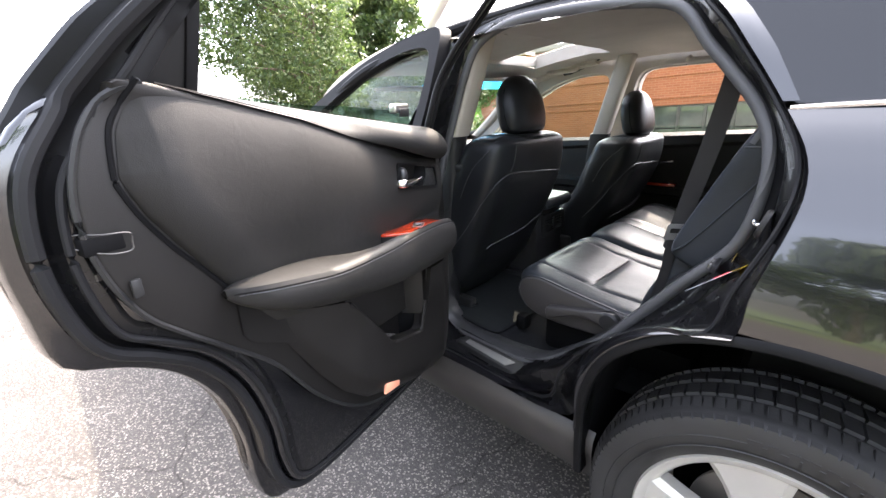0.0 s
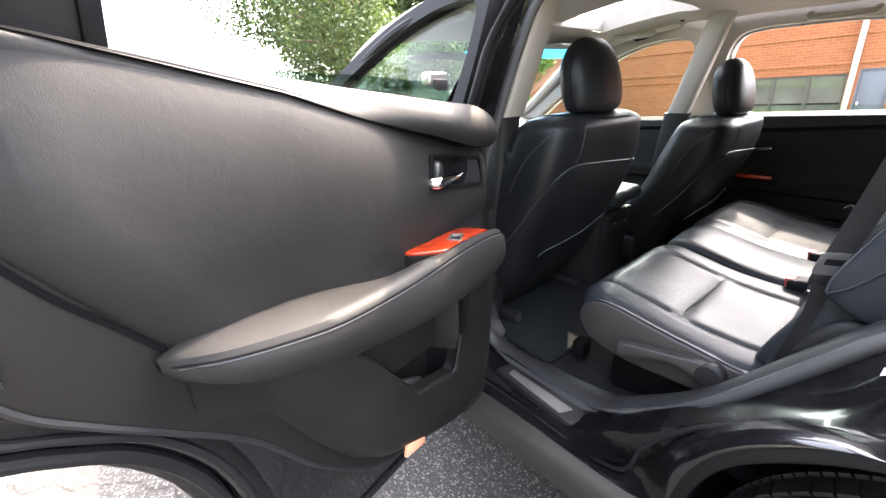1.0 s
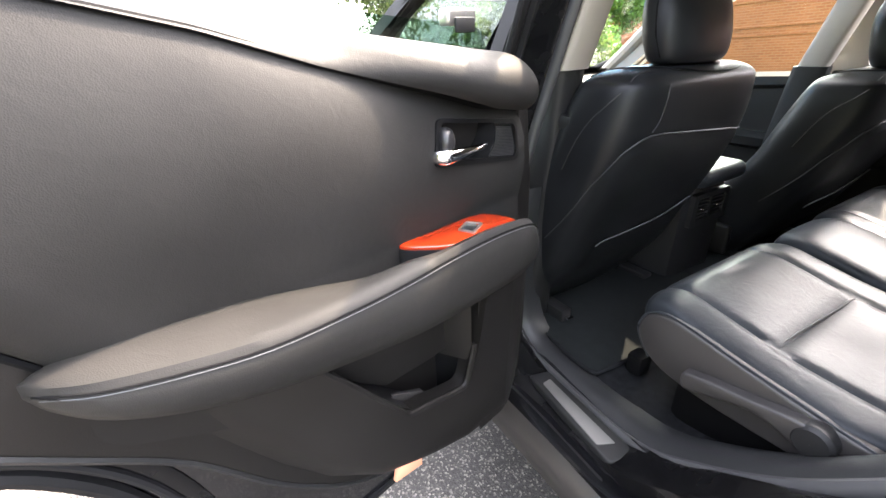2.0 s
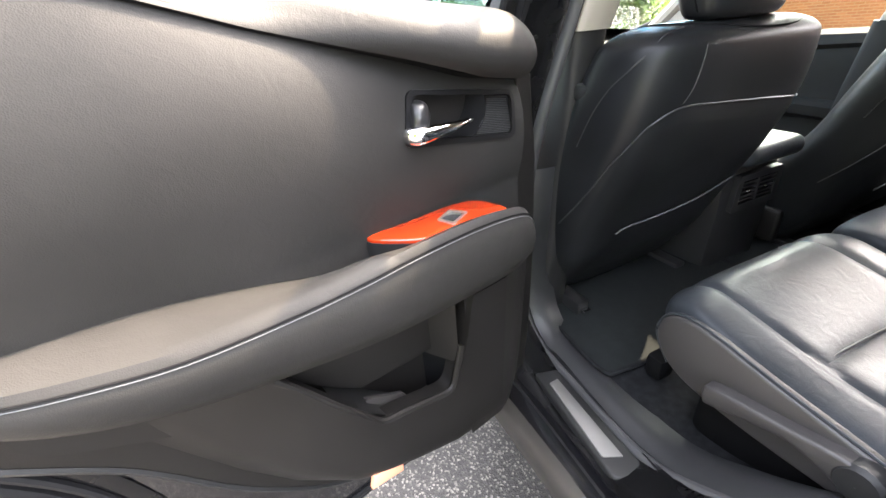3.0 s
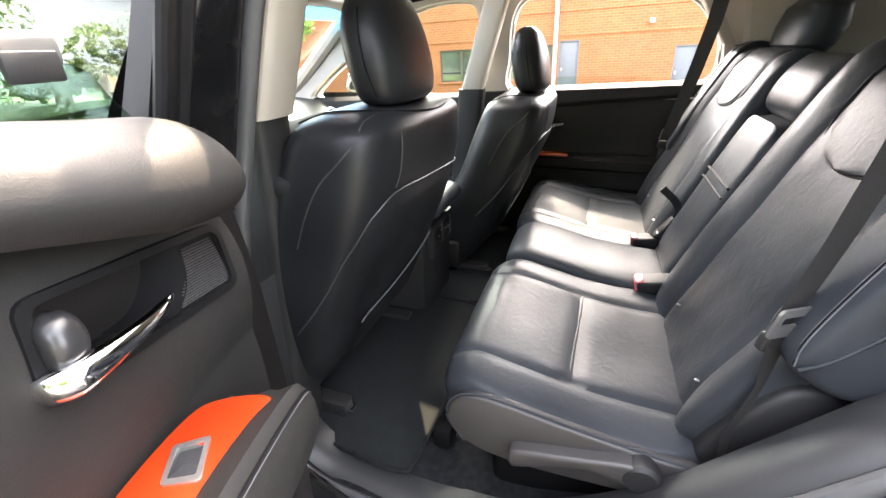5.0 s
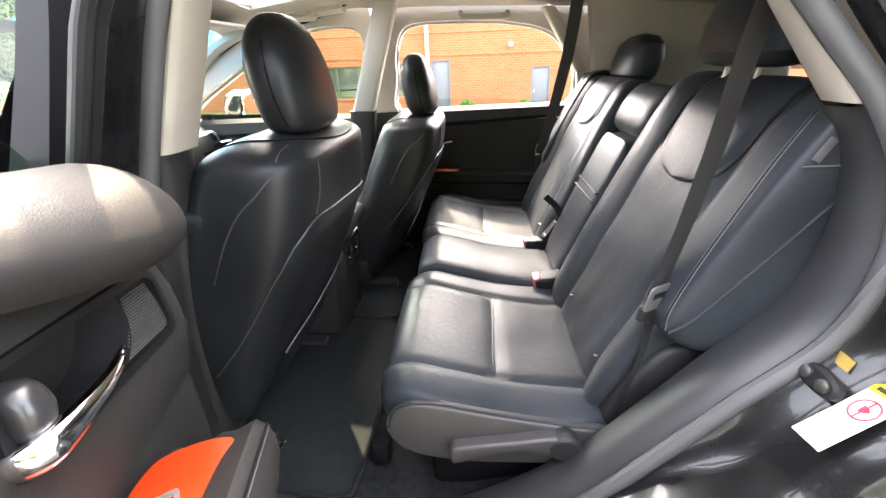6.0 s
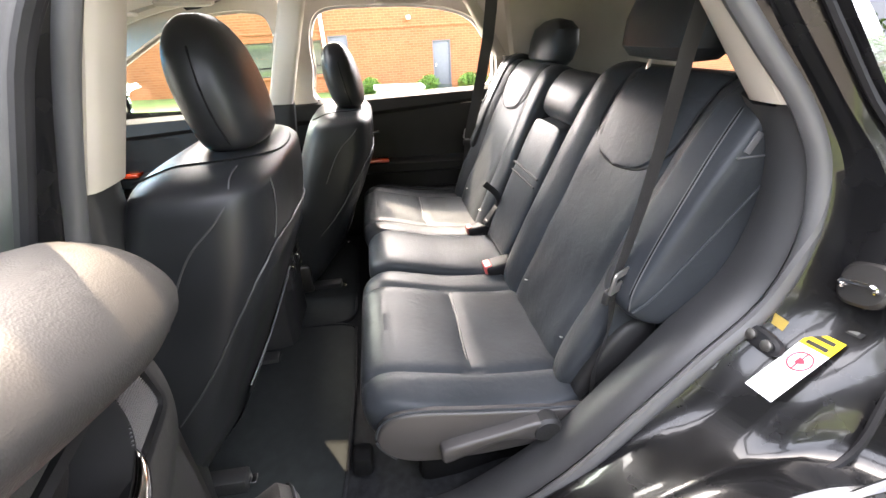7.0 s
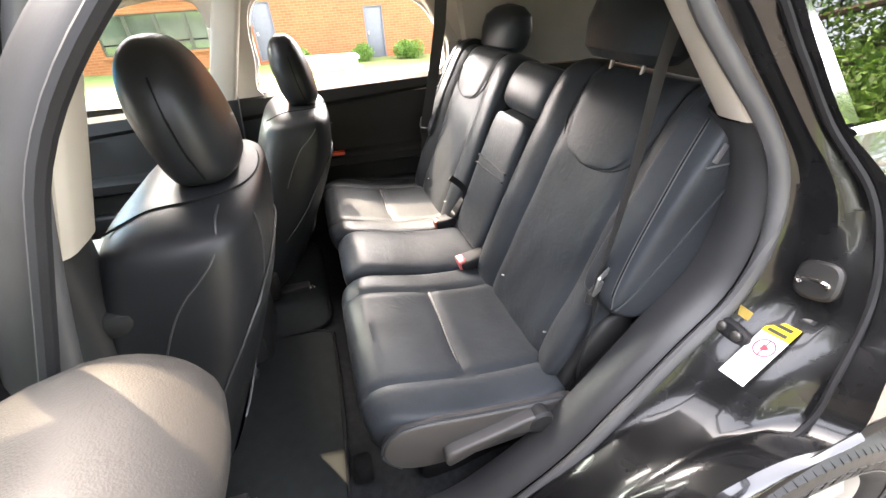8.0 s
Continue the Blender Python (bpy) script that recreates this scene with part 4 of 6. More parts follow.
for i, p in enumerate(rim_path):
    d = (rim_path[min(i + 1, len(rim_path) - 1)] - rim_path[max(i - 1, 0)]).normalized()
    o = d.cross(Vector((0, -1, 0))).normalized()
    if i == 0:
        o = Vector((0, 0, -1))
    slim = 0.058 * min(1, max(0, p.z - 1.36) / 0.12)
    base = p + Vector((0, tumble(p.z) - 0.04 * max(0, .75 - p.z) + 0.38 * max(0, p.z - 1.30) * min(1, max(0, (.75 - p.x) / .4)), 0))
    thin = 0.5 if p.x < 0.3 and p.z > 1.0 else 1 - 0.4 * min(1, max(0, p.z - 1.40) / 0.12)
    # the front post is a thin slanting blade
    front = min(1, max(0, (0.22 - p.x) / 0.12)) if p.z > 1.0 else 0
    heart = Vector((p.x, -0.030 + 0.37 * (p.z - 1.25) + 3 * max(0, p.z - 1.34) ** 2, p.z))
    e1, e2 = Vector((-.035, -.020, 0)), Vector((-.0045, .0078, 0))
    full = [base + o * s_ * thin + Vector((0, n_, 0)) for s_, n_ in ((.040, -.118), (.047, -.108), (.044, -.094), (.034, -.086), (.026, -.082), (.022, -.062), (.016, -.050), (.004, -.050), (-.004, -.044), (-.010, -.030 - slim), (-.022, -.024 - slim), (-.040, -.026 - slim), (-.046, -.050 - slim * .5), (-.040, -.10))]
    blade = [heart + e1 * math.cos(q) + e2 * math.sin(q) for q in steps(radians(12), radians(348), 14)]
    rows.append([a.lerp(b, front) for a, b in zip(full, blade)])
    bead_a.append((base + o * .016 * thin + Vector((0, -.044, 0))).lerp(heart + e2 + e1 * .6, front))
    bead_b.append((base + o * -.014 * thin + Vector((0, -.024 - slim, 0))).lerp(heart - e1 * .95, front))
cut = max(i for i, p in enumerate(rim_path) if p.x > 0.9 and p.z < 1.27)
part("door_rim", loft(rows[:cut + 1]), JAMB_PAINT, door, "glossy black rim of the open door")
part("window_frame", loft(rows[cut:]), FRAME, door, "satin black window frame of the open door")
part("door_weatherstrip", tube(bead_a, 0.011, 8), RUBBER, door, "black rubber weatherstrip")
part("door_weatherstrip", tube(bead_b, 0.006, 8), RUBBER, door)

# trim board that carries the lining
BOARD = [(-.02, .46), (.15, .452), (.34, .482), (.47, .538), (.585, .652), (.68, .795), (.775, .893), (.838, .955), (.888, 1.012), (.922, 1.095), (.93, 1.19), (.905, 1.275), (.865, 1.33), (.82, 1.350), (.5, 1.28), (.2, 1.20), (-.02, 1.15)]
part("trim_board", slab(flat(BOARD, 4), lambda a, b, t: dp(a, t + tumble(b), b), -0.032, -0.006, 0.006, 3), BOARD_PLASTIC, door, "grained black plastic edge of the door lining")
part("board_edge", tube([dp(a + .002, -0.009 + tumble(b), b) for a, b in flat(BOARD[1:14], 5, False)], 0.005, 6), PLASTIC, door)

ZMIN = [(-.02, .47), (.149, .463), (.25, .475), (.336, .505), (.455, .58), (.565, .685), (.67, .835), (.751, .95), (.812, 1.05), (.848, 1.13), (.862, 1.225)]
ZMAX = [(-.02, 1.234), (0, 1.238), (.15, 1.255), (.4, 1.290), (.818, 1.352), (.835, 1.33), (.852, 1.28), (.862, 1.228)]
CREASE = [(-.02, 1.140), (.011, 1.149), (.146, 1.171), (.25, 1.203), (.42, 1.250), (.54, 1.288), (.70, 1.325), (.79, 1.345), (.823, 1.350), (.842, 1.320), (.863, 1.283), (.873, 1.225)]
LEDGE = [(-.02, .88), (.68, .90), (.72, .955), (.752, 1.008), (.788, 1.06), (.820, 1.108), (.852, 1.160), (.868, 1.20), (.873, 1.222)]


def lining_n(u, z):
    """How far the leather lining stands out."""
    top = interp(u, CREASE)
    k = max(0.0, min(1.0, (top - z) / max(0.1, top - 0.99)))
    d = max(0.0, top - z)
    n = -0.004 + (0.046 + 0.012 * u) * (1 - math.exp(-d / (0.06 + 0.085 * max(0, u)))) - 0.030 * k * k
    rear = interp(z, [(.88, .66), (.955, .72), (1.008, .752), (1.06, .788), (1.108, .820), (1.160, .852), (1.20, .868), (1.225, .873), (1.283, .863), (1.32, .842), (1.35, .823), (1.37, .8)])
    edge = min(1.0, max(0.0, rear - u) / 0.085)
    return -0.004 + (n + 0.010) * math.sin(edge * math.pi / 2) ** 0.55


rows = []
for u in steps(0.034, 0.78, 112) + steps(0.785, 0.8728, 34):
    z0, z1 = interp(u, LEDGE), interp(u, CREASE)
    rows.append([dp(u, lining_n(u, z), z) for z in steps(z0, max(z0 + .001, z1), 44)])
part("panel_gap", tube([dp(a + .003, -0.005 + tumble(b), b) for a, b in catmull_flat([(.735, .98), (.788, 1.056), (.824, 1.105), (.855, 1.158), (.872, 1.20), (.876, 1.225), (.867, 1.285), (.846, 1.322), (.826, 1.353)])], 0.0042, 6), BLACK, door)
HOLE = [(.244, 1.160), (.059, 1.1315), (.067, 1.0755), (.261, 1.1055)]
RING = [(.252, 1.167), (.051, 1.1375), (.060, 1.067), (.270, 1.098)]
bm = loft(rows)
gone = [f for f in bm.faces if .058 < f.calc_center_median().x < .245 + (1.163 - f.calc_center_median().z) * .257 and 1.0715 + .144 * (f.calc_center_median().x - .06) < f.calc_center_median().z < 1.1335 + .148 * (f.calc_center_median().x - .055)]
bmesh.ops.delete(bm, geom=gone, context="FACES")
part("leather_panel", bm, DOOR_LEATHER, door, "black leather door panel")
# rounded top roll
rows = []
for u in steps(0.80, 0.022, 50):
    zc, zt = interp(u, CREASE), interp(u, ZMAX)
    h = max(0.002, zt - zc)
    fat = min(1, max(0, (0.42 - u) / 0.30))
    w = 0.010 + 0.064 * fat * fat * (3 - 2 * fat)
    back = 0.004 - 0.030 * (1 - fat)
    nose = 1.0 if u > 0.09 else math.sqrt(max(0.02, 1 - ((0.09 - u) / 0.070) ** 2))
    r = []
    for k in range(15):
        q = -0.5 * math.pi * 0.55 + (math.pi * 0.5 + 0.5 * math.pi * 0.55) * k / 14
        sq = math.sin(q)
        z = zc + h * 0.36 + (h * 0.66 * sq ** 1.2 if q > 0 else h * 0.50 * sq) * nose
        r.append(dp(u, interp(sq, [(-.76, .002), (1, back)]) + w * max(0, math.cos(q)) ** (1.05 if q > 0 else 0.8) * nose, z))
    r.append(dp(u, back - 0.03, zc + h * 0.36 + h * 0.66 * nose - 0.004))
    r.append(dp(u, -0.085, zc + h * 0.4 + h * 0.5 * nose - 0.012))
    rows.append(r)
part("top_roll", loft(rows), DOOR_LEATHER, door, "padded leather top roll in the sun")
# Black tube laid along the crease, drawn in as its shade.
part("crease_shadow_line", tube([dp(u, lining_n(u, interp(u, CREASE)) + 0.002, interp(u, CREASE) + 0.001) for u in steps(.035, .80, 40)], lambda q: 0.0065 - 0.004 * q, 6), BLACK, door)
# armrest
ARM = [(.772, 1.003, 1.003, .992, .020), (.755, 1.012, 1.008, .975, .045), (.72, 1.018, 1.008, .955, .075), (.66, 1.018, 1.003, .932, .098), (.58, 1.008, .994, .910, .112), (.48, .982, .995, .893, .122), (.40, .960, .999, .880, .127),
       (.33, .955, 1.005, .874, .130), (.24, .960, 1.006, .870, .130), (.17, .960, 1.001, .870, .130), (.13, .955, .990, .874, .127), (.105, .945, .966, .880, .118), (.092, .920, .932, .892, .100)]
rows = []
seam_line = []
cols = [catmull([(a[0], a[k], 0) for a in ARM], 4) for k in (1, 2, 3, 4)]
for pi, ps, pb, pd in zip(*cols):
    u, zi, zs2, zb, d = pi.x, pi.y, ps.y, pb.y, pd.y
    h = zs2 - zb
    k = min(1, max(0, (0.37 - u) / 0.05))
    lo = zi + (zs2 - zi) * .35 + .003
    rows.append([dp(u, 0.0, zi - .004), dp(u, d * .15, zi), dp(u, d * .35, lo - .012 * k), dp(u, d * .58, zi + (zs2 - zi) * (.75 - .33 * k) + .005), dp(u, d * (.76 - .06 * k), zs2 + .005 - .014 * k), dp(u, d * .87, zs2 + .002), dp(u, d * .95, zs2 - .008), dp(u, d * .99, zs2 - h * .22),
                 dp(u, d, zs2 - h * .42), dp(u, d * .96, zs2 - h * .65), dp(u, d * .84, zs2 - h * .88), dp(u, d * .62, zb), dp(u, 0.0, zb + .006)])
    seam_line.append(dp(u, d * .955 + .0012, zs2 - .009))
part("armrest", loft(rows), DOOR_LEATHER, door, "padded leather armrest with light stitching")
part("armrest_groove", tube([p + Vector((0, -.0016, .0034)) for p in seam_line[2:]], 0.0013, 5), BLACK, door)
part("armrest_seam", tube(seam_line[3:], 0.0006, 5), STITCH, door, "grey seam stitching")
WOODL = [(.340, .020), (.274, .020), (.21, .021), (.165, .029), (.149, .050), (.142, .080), (.150, .098), (.192, .098), (.258, .094), (.302, .070)]
part("plate_base", slab(flat([(a, b) for a, b in WOODL] , 4), lambda a, b, t: dp(a + 0.012 * (a - .24), b, t), 0.925, 0.9855), PLASTIC, door, "black plastic side of the switch plate")
wood = part("switch_plate", slab(flat(WOODL, 4), lambda a, b, t: dp(a, b, t), 0.985, 0.9915, 0.003, 3), WOOD, door, "glossy red-orange wood switch plate")
part("window_switch", ring_frame(rquad([(.237, .053), (.209, .042), (.200, .062), (.231, .074)], .002), rquad([(.243, .051), (.207, .037), (.194, .064), (.235, .080)], .004), lambda a, b, t: dp(a, b, t), 0.9905, 0.9935), SATIN, wood, "silver-rimmed window switch")
part("switch_rocker", slab(rquad([(.238, .053), (.209, .041), (.199, .062), (.231, .075)], .002), lambda a, b, t: dp(a, b, t + 0.06 * (a - .22)), 0.9902, 0.9925, 0.001), mat("switch_gloss", (0.03, 0.03, 0.032), 0.15, coat=0.8), wood)
# door handle in its recess
cup = part("handle_bezel", ring_frame(rquad(HOLE, .010), rquad(RING, .014), lambda a, b, t: dp(a, t + lining_n(a, b), b), -0.035, 0.0035), FRAME, door, "black bezel of the door handle")
part("handle_cup", slab(rquad([(.262, 1.160), (.095, 1.137), (.10, 1.070), (.272, 1.09)], .010), lambda a, b, t: dp(a, t, b), -0.034, -0.020), BLACK, door)
swoop = catmull_flat([(.112, 1.1385), (.116, 1.118), (.128, 1.100), (.147, 1.089), (.172, 1.0885)], 6)
part("recess_shell", loft([[dp(a, lining_n(a, b) + 0.001, b), dp(a + .006, lining_n(a, b) - .006, b + .003), dp(a + .018, -.012, b + .008), dp(a + .024, -.024, b + .012)] for a, b in swoop]), BLACK, cup)
gr = part("tweeter_grille", slab([(a, b) for a, b in swoop] + [(.20, 1.0935), (.262, 1.103), (.262, 1.100), (.15, 1.0855), (.066, 1.073), (.060, 1.130)], lambda a, b, t: dp(a, t + lining_n(a, b), b), -0.008, -0.0015), FRAME, door, "dark ribbed tweeter grille")
for i in range(20):
    z = 1.079 + i * 0.0025
    u1 = interp(z, [(1.079, .138), (1.09, .132), (1.105, .118), (1.13, .108)])
    part("grille_rib", tube([dp(.066, lining_n(.06, z) - 0.001, z - 0.001), dp(u1, lining_n(.1, z) - 0.001, z + (u1 - .066) * .14)], 0.0009, 4), TRIM, gr)
def blob(spec, power=2.4, n=24):
    """A rounded body through rings (centre, half u, half n) at rising heights."""
    cs = catmull([c for c, a, b in spec], 4)
    hs = catmull([(a, b, 0) for c, a, b in spec], 4)
    rows = []
    for c, h in zip(cs, hs):
        rows += oval_rings([(c, max(.0005, h.x), max(.0005, h.y))], power, n)
    return loft(rows, True, True)


LEVER = [(.270, .028, 1.1125, .002, .003), (.266, .034, 1.1125, .008, .010), (.255, .040, 1.1115, .0105, .0125), (.240, .044, 1.1120, .0095, .0112), (.222, .047, 1.1132, .0080, .0092), (.200, .048, 1.1142, .0068, .0072), (.180, .046, 1.1148, .0054, .0054), (.164, .042, 1.1150, .0038, .0036), (.154, .038, 1.1150, .0012, .0012)]
rows = []
for c, h in zip(catmull([(a, b, c) for a, b, c, d, e in LEVER], 4), catmull([(d, e, 0) for a, b, c, d, e in LEVER], 4)):
    rows.append([c + Vector((0, math.cos(q) * max(.0006, h.x), math.sin(q) * max(.0006, h.y))) for q in (2 * math.pi * k / 16 for k in range(16))])
part("handle_lever", loft(rows, True, True), CHROME, cup, "chrome door lever")
part("lock_knob", blob([((.243, .026, 1.117), .010, .008), ((.243, .032, 1.121), .0125, .0100), ((.242, .034, 1.132), .0132, .0105), ((.241, .032, 1.143), .0122, .0095), ((.240, .029, 1.150), .009, .007), ((.240, .026, 1.1535), .003, .003)]), mat("knob_plastic", (.016, .016, .017), .3), cup, "dark grey lock knob")
# lower bin
LIP = [(.225, .80), (.236, .752), (.247, .719), (.255, .694), (.269, .684), (.30, .690), (.352, .704), (.385, .711), (.402, .721), (.417, .743), (.454, .792), (.488, .841), (.52, .884)]
LIP = catmull_flat(LIP, 6)
def bin_fade(u):
    """The pocket's bulge dies away towards the rear of the door."""
    k = min(1, max(0, (0.72 - u) / 0.34))
    return k * k * (3 - 2 * k)


rows = []
for u in steps(0.14, 0.745, 126):
    z0 = interp(u, ZMIN[1:4] + [(.448, .552), (.524, .622), (.582, .703), (.628, .783), (.665, .849), (.707, .908), (.745, .968)]) + 0.004
    z1 = interp(u, [(.0, .865), (.215, .865)] + LIP + [(.6, .897), (.66, .92), (.72, .952), (.76, .985)])
    if z1 < z0 + 0.01:
        z1 = z0 + 0.01
    out = 0.062 * bin_fade(u)
    rows.append([dp(u, 0.012 - 0.018 * max(0, (u - .50) / .20) + out * math.sin(min(1, (z - z0) / 0.08) * math.pi / 2) + 0.012 * (z - z0) * bin_fade(u) / 0.3, z) for z in steps(z0, z1, 20)] + [dp(u, 0.045 * bin_fade(u), z1 + 0.002), dp(u, 0.042 * bin_fade(u), z1 - 0.08)])
part("map_bin", loft(rows), BOARD_PLASTIC, door, "moulded black plastic map pocket")
part("bin_lip", tube([dp(u, 0.012 + 0.062 * bin_fade(u) + 0.001, interp(u, LIP)) for u in steps(.232, .515, 110)], 0.0062, 8), BOARD_PLASTIC, door, "rounded rim of the map pocket")
part("bin_back", slab([(.12, .50), (.54, .757), (.54, .90), (.12, .90)], lambda a, b, t: dp(a, t, b), -0.030, -0.012), BLACK, door)
part("bin_upper_wall", slab([(.250, .742), (.30, .741), (.398, .747), (.435, .775), (.475, .815), (.53, .872), (.53, .905), (.250, .905)], lambda a, b, t: dp(a, t, b), -0.012, 0.024, 0.003), PLASTIC_LO, door, "brownish plastic back wall of the map pocket")
part("bin_side_wall", loft([[dp(.262 - .42 * (n - .02), n, z) for n in (0.012, 0.022, 0.04, 0.06, 0.074)] for z in steps(.728, .90, 8)]), PLASTIC_LO, door)
part("bin_side_wall", loft([[dp(.250 - .42 * (n - .02), n, z) for n in (-0.01, 0.03, 0.06, 0.074)] for z in steps(.62, .735, 6)]), BLACK, door)
part("bin_floor", loft([[dp(u, n * bin_fade(u), .628 + max(0, u - .3) * 1.0) for n in (-0.012, 0.03, 0.066)] for u in steps(.2, .45, 12)]), PLASTIC, door)
# Piece in a paler colour, put in as the lit part of the pocket floor.
part("bin_divider", slab([(.318, .640), (.40, .712), (.40, .735), (.335, .700), (.318, .668)], lambda a, b, t: dp(a, t, b), 0.030, 0.038, 0.002), SEAT_SIDE, door, "paler strip painted as light on the map pocket floor")
rows = []
for z in steps(.53, .868, 16):
    u0 = interp(z, [(.48, .135), (.52, .095), (.58, .072), (.65, .060), (.86, .045)])
    rows.append([dp(u0, -.01, z)] + [dp(u0 + (.222 - u0) * k, 0.050 + 0.026 * min(1, k * 2.5) ** .5, z) for k in steps(0, 1, 14)])
part("front_lower_panel", loft(rows), PLASTIC_LO, door, "smooth black plastic panel")
part("panel_edge", loft([[dp(.036, n, z) for n in (-.03, .012)] for z in steps(.86, 1.16, 12)]), PLASTIC_LO, door)
part("door_reflector", slab([(.435, .576), (.375, .566), (.372, .592), (.428, .604)], lambda a, b, t: dp(a, t, b), 0.062, 0.071, 0.003), REFLECTOR, door, "pale orange reflector low on the door")
# latch on the door's end
lt = part("latch_plate", rbox((.915, -.055, 1.055), (.934, -.034, 1.215), 0.003), SATIN, door, "dull metal door latch")
part("latch_mouth", rbox((.888, -.045, 1.122), (.939, -.003, 1.147), 0.003), BLACK, lt)
part("latch_jaw", tube(catmull([dp(.885, .008, 1.146), dp(.915, .004, 1.150), dp(.942, -.022, 1.152), dp(.942, -.022, 1.134), dp(.915, .004, 1.122), dp(.888, .008, 1.120), dp(.884, .008, 1.132)], 4, True), 0.0011, 6, True), DARK_METAL, lt)
for z in (1.085, 1.170, 1.195):
    part("bolt", loft(oval_rings([((0.925, -.030, z - .005), .006, .007), ((.925, -.030, z + .005), .006, .007)], 2, 10), True, True), DARK_METAL, lt)
part("child_lock", rbox((.885, -.002, 1.045), (.90, .006, 1.075), 0.003), PLASTIC, door)
# window frame, dark quarter filler, wound-down glass
def frame_n(z):
    return -0.098 + 0.45 * max(0, z - 1.27)


part("quarter_filler", slab([(.715, 1.31), (.72, 1.50), (.74, 1.50), (.80, 1.43), (.85, 1.37), (.885, 1.31)], lambda a, b, t: dp(a, frame_n(b) + t, b), -0.008, 0.012, 0.003), PLASTIC, door, "black filler behind the window")
part("division_bar", slab([(.704, 1.31), (.708, 1.52), (.728, 1.51), (.726, 1.31)], lambda a, b, t: dp(a, frame_n(b) + t, b), -0.012, 0.018, 0.003), RUBBER, door)
gtop = flat([(.005, 1.20), (.005, 1.262), (.05, 1.292), (.18, 1.302), (.32, 1.312), (.45, 1.316), (.60, 1.330), (.70, 1.325), (.70, 1.26), (.4, 1.22)], 4)
gl = part("door_glass", slab(gtop, lambda a, b, t: dp(a, frame_n(b) + t, b), -0.002, 0.002), glass_mat("green_glass", (0.55, 0.66, 0.60)), door, "wound-down green-tinted glass, its edge above the door")
gl.visible_shadow = False
clip = thing("key_box_clip", "small silver clip hooked over the lowered window glass", "clip")
c2 = part("clip_plate", rbox((.092, -.062, 1.290), (.160, -.038, 1.316), 0.006, 3), SATIN, clip)
c2.matrix_parent_inverse = DOOR_M
c3 = part("clip_tongue", rbox((.104, -.037, 1.280), (.148, -.031, 1.302), 0.002), PLASTIC, clip)
c3.matrix_parent_inverse = DOOR_M

# ---- front seats ----
BACK = [(1.200, .058, .035, .11), (1.196, .052, .065, .17), (1.18, .046, .094, .225), (1.15, .038, .108, .25), (1.05, .014, .121, .268), (.92, -.033, .120, .272), (.80, -.094, .128, .270), (.68, -.150, .135, .262), (.58, -.20, .115, .25), (.50, -.235, .09, .22)]


def back_pt(y, z, off=0.0):
    tab = sorted(BACK)
    xc, hx, hy = (interp(z, [(b[0], b[k]) for b in tab]) for k in (1, 2, 3))
    s = max(0.0, 1 - min(1, abs(y) / hy) ** 3.8) ** (1 / 3.8)
    return xc + hx * s + off


ARC = catmull_flat([(-.246, .99), (-.232, 1.03), (-.205, 1.057), (-.16, 1.069), (-.07, 1.063), (.1, 1.048), (.246, 1.03)], 5)


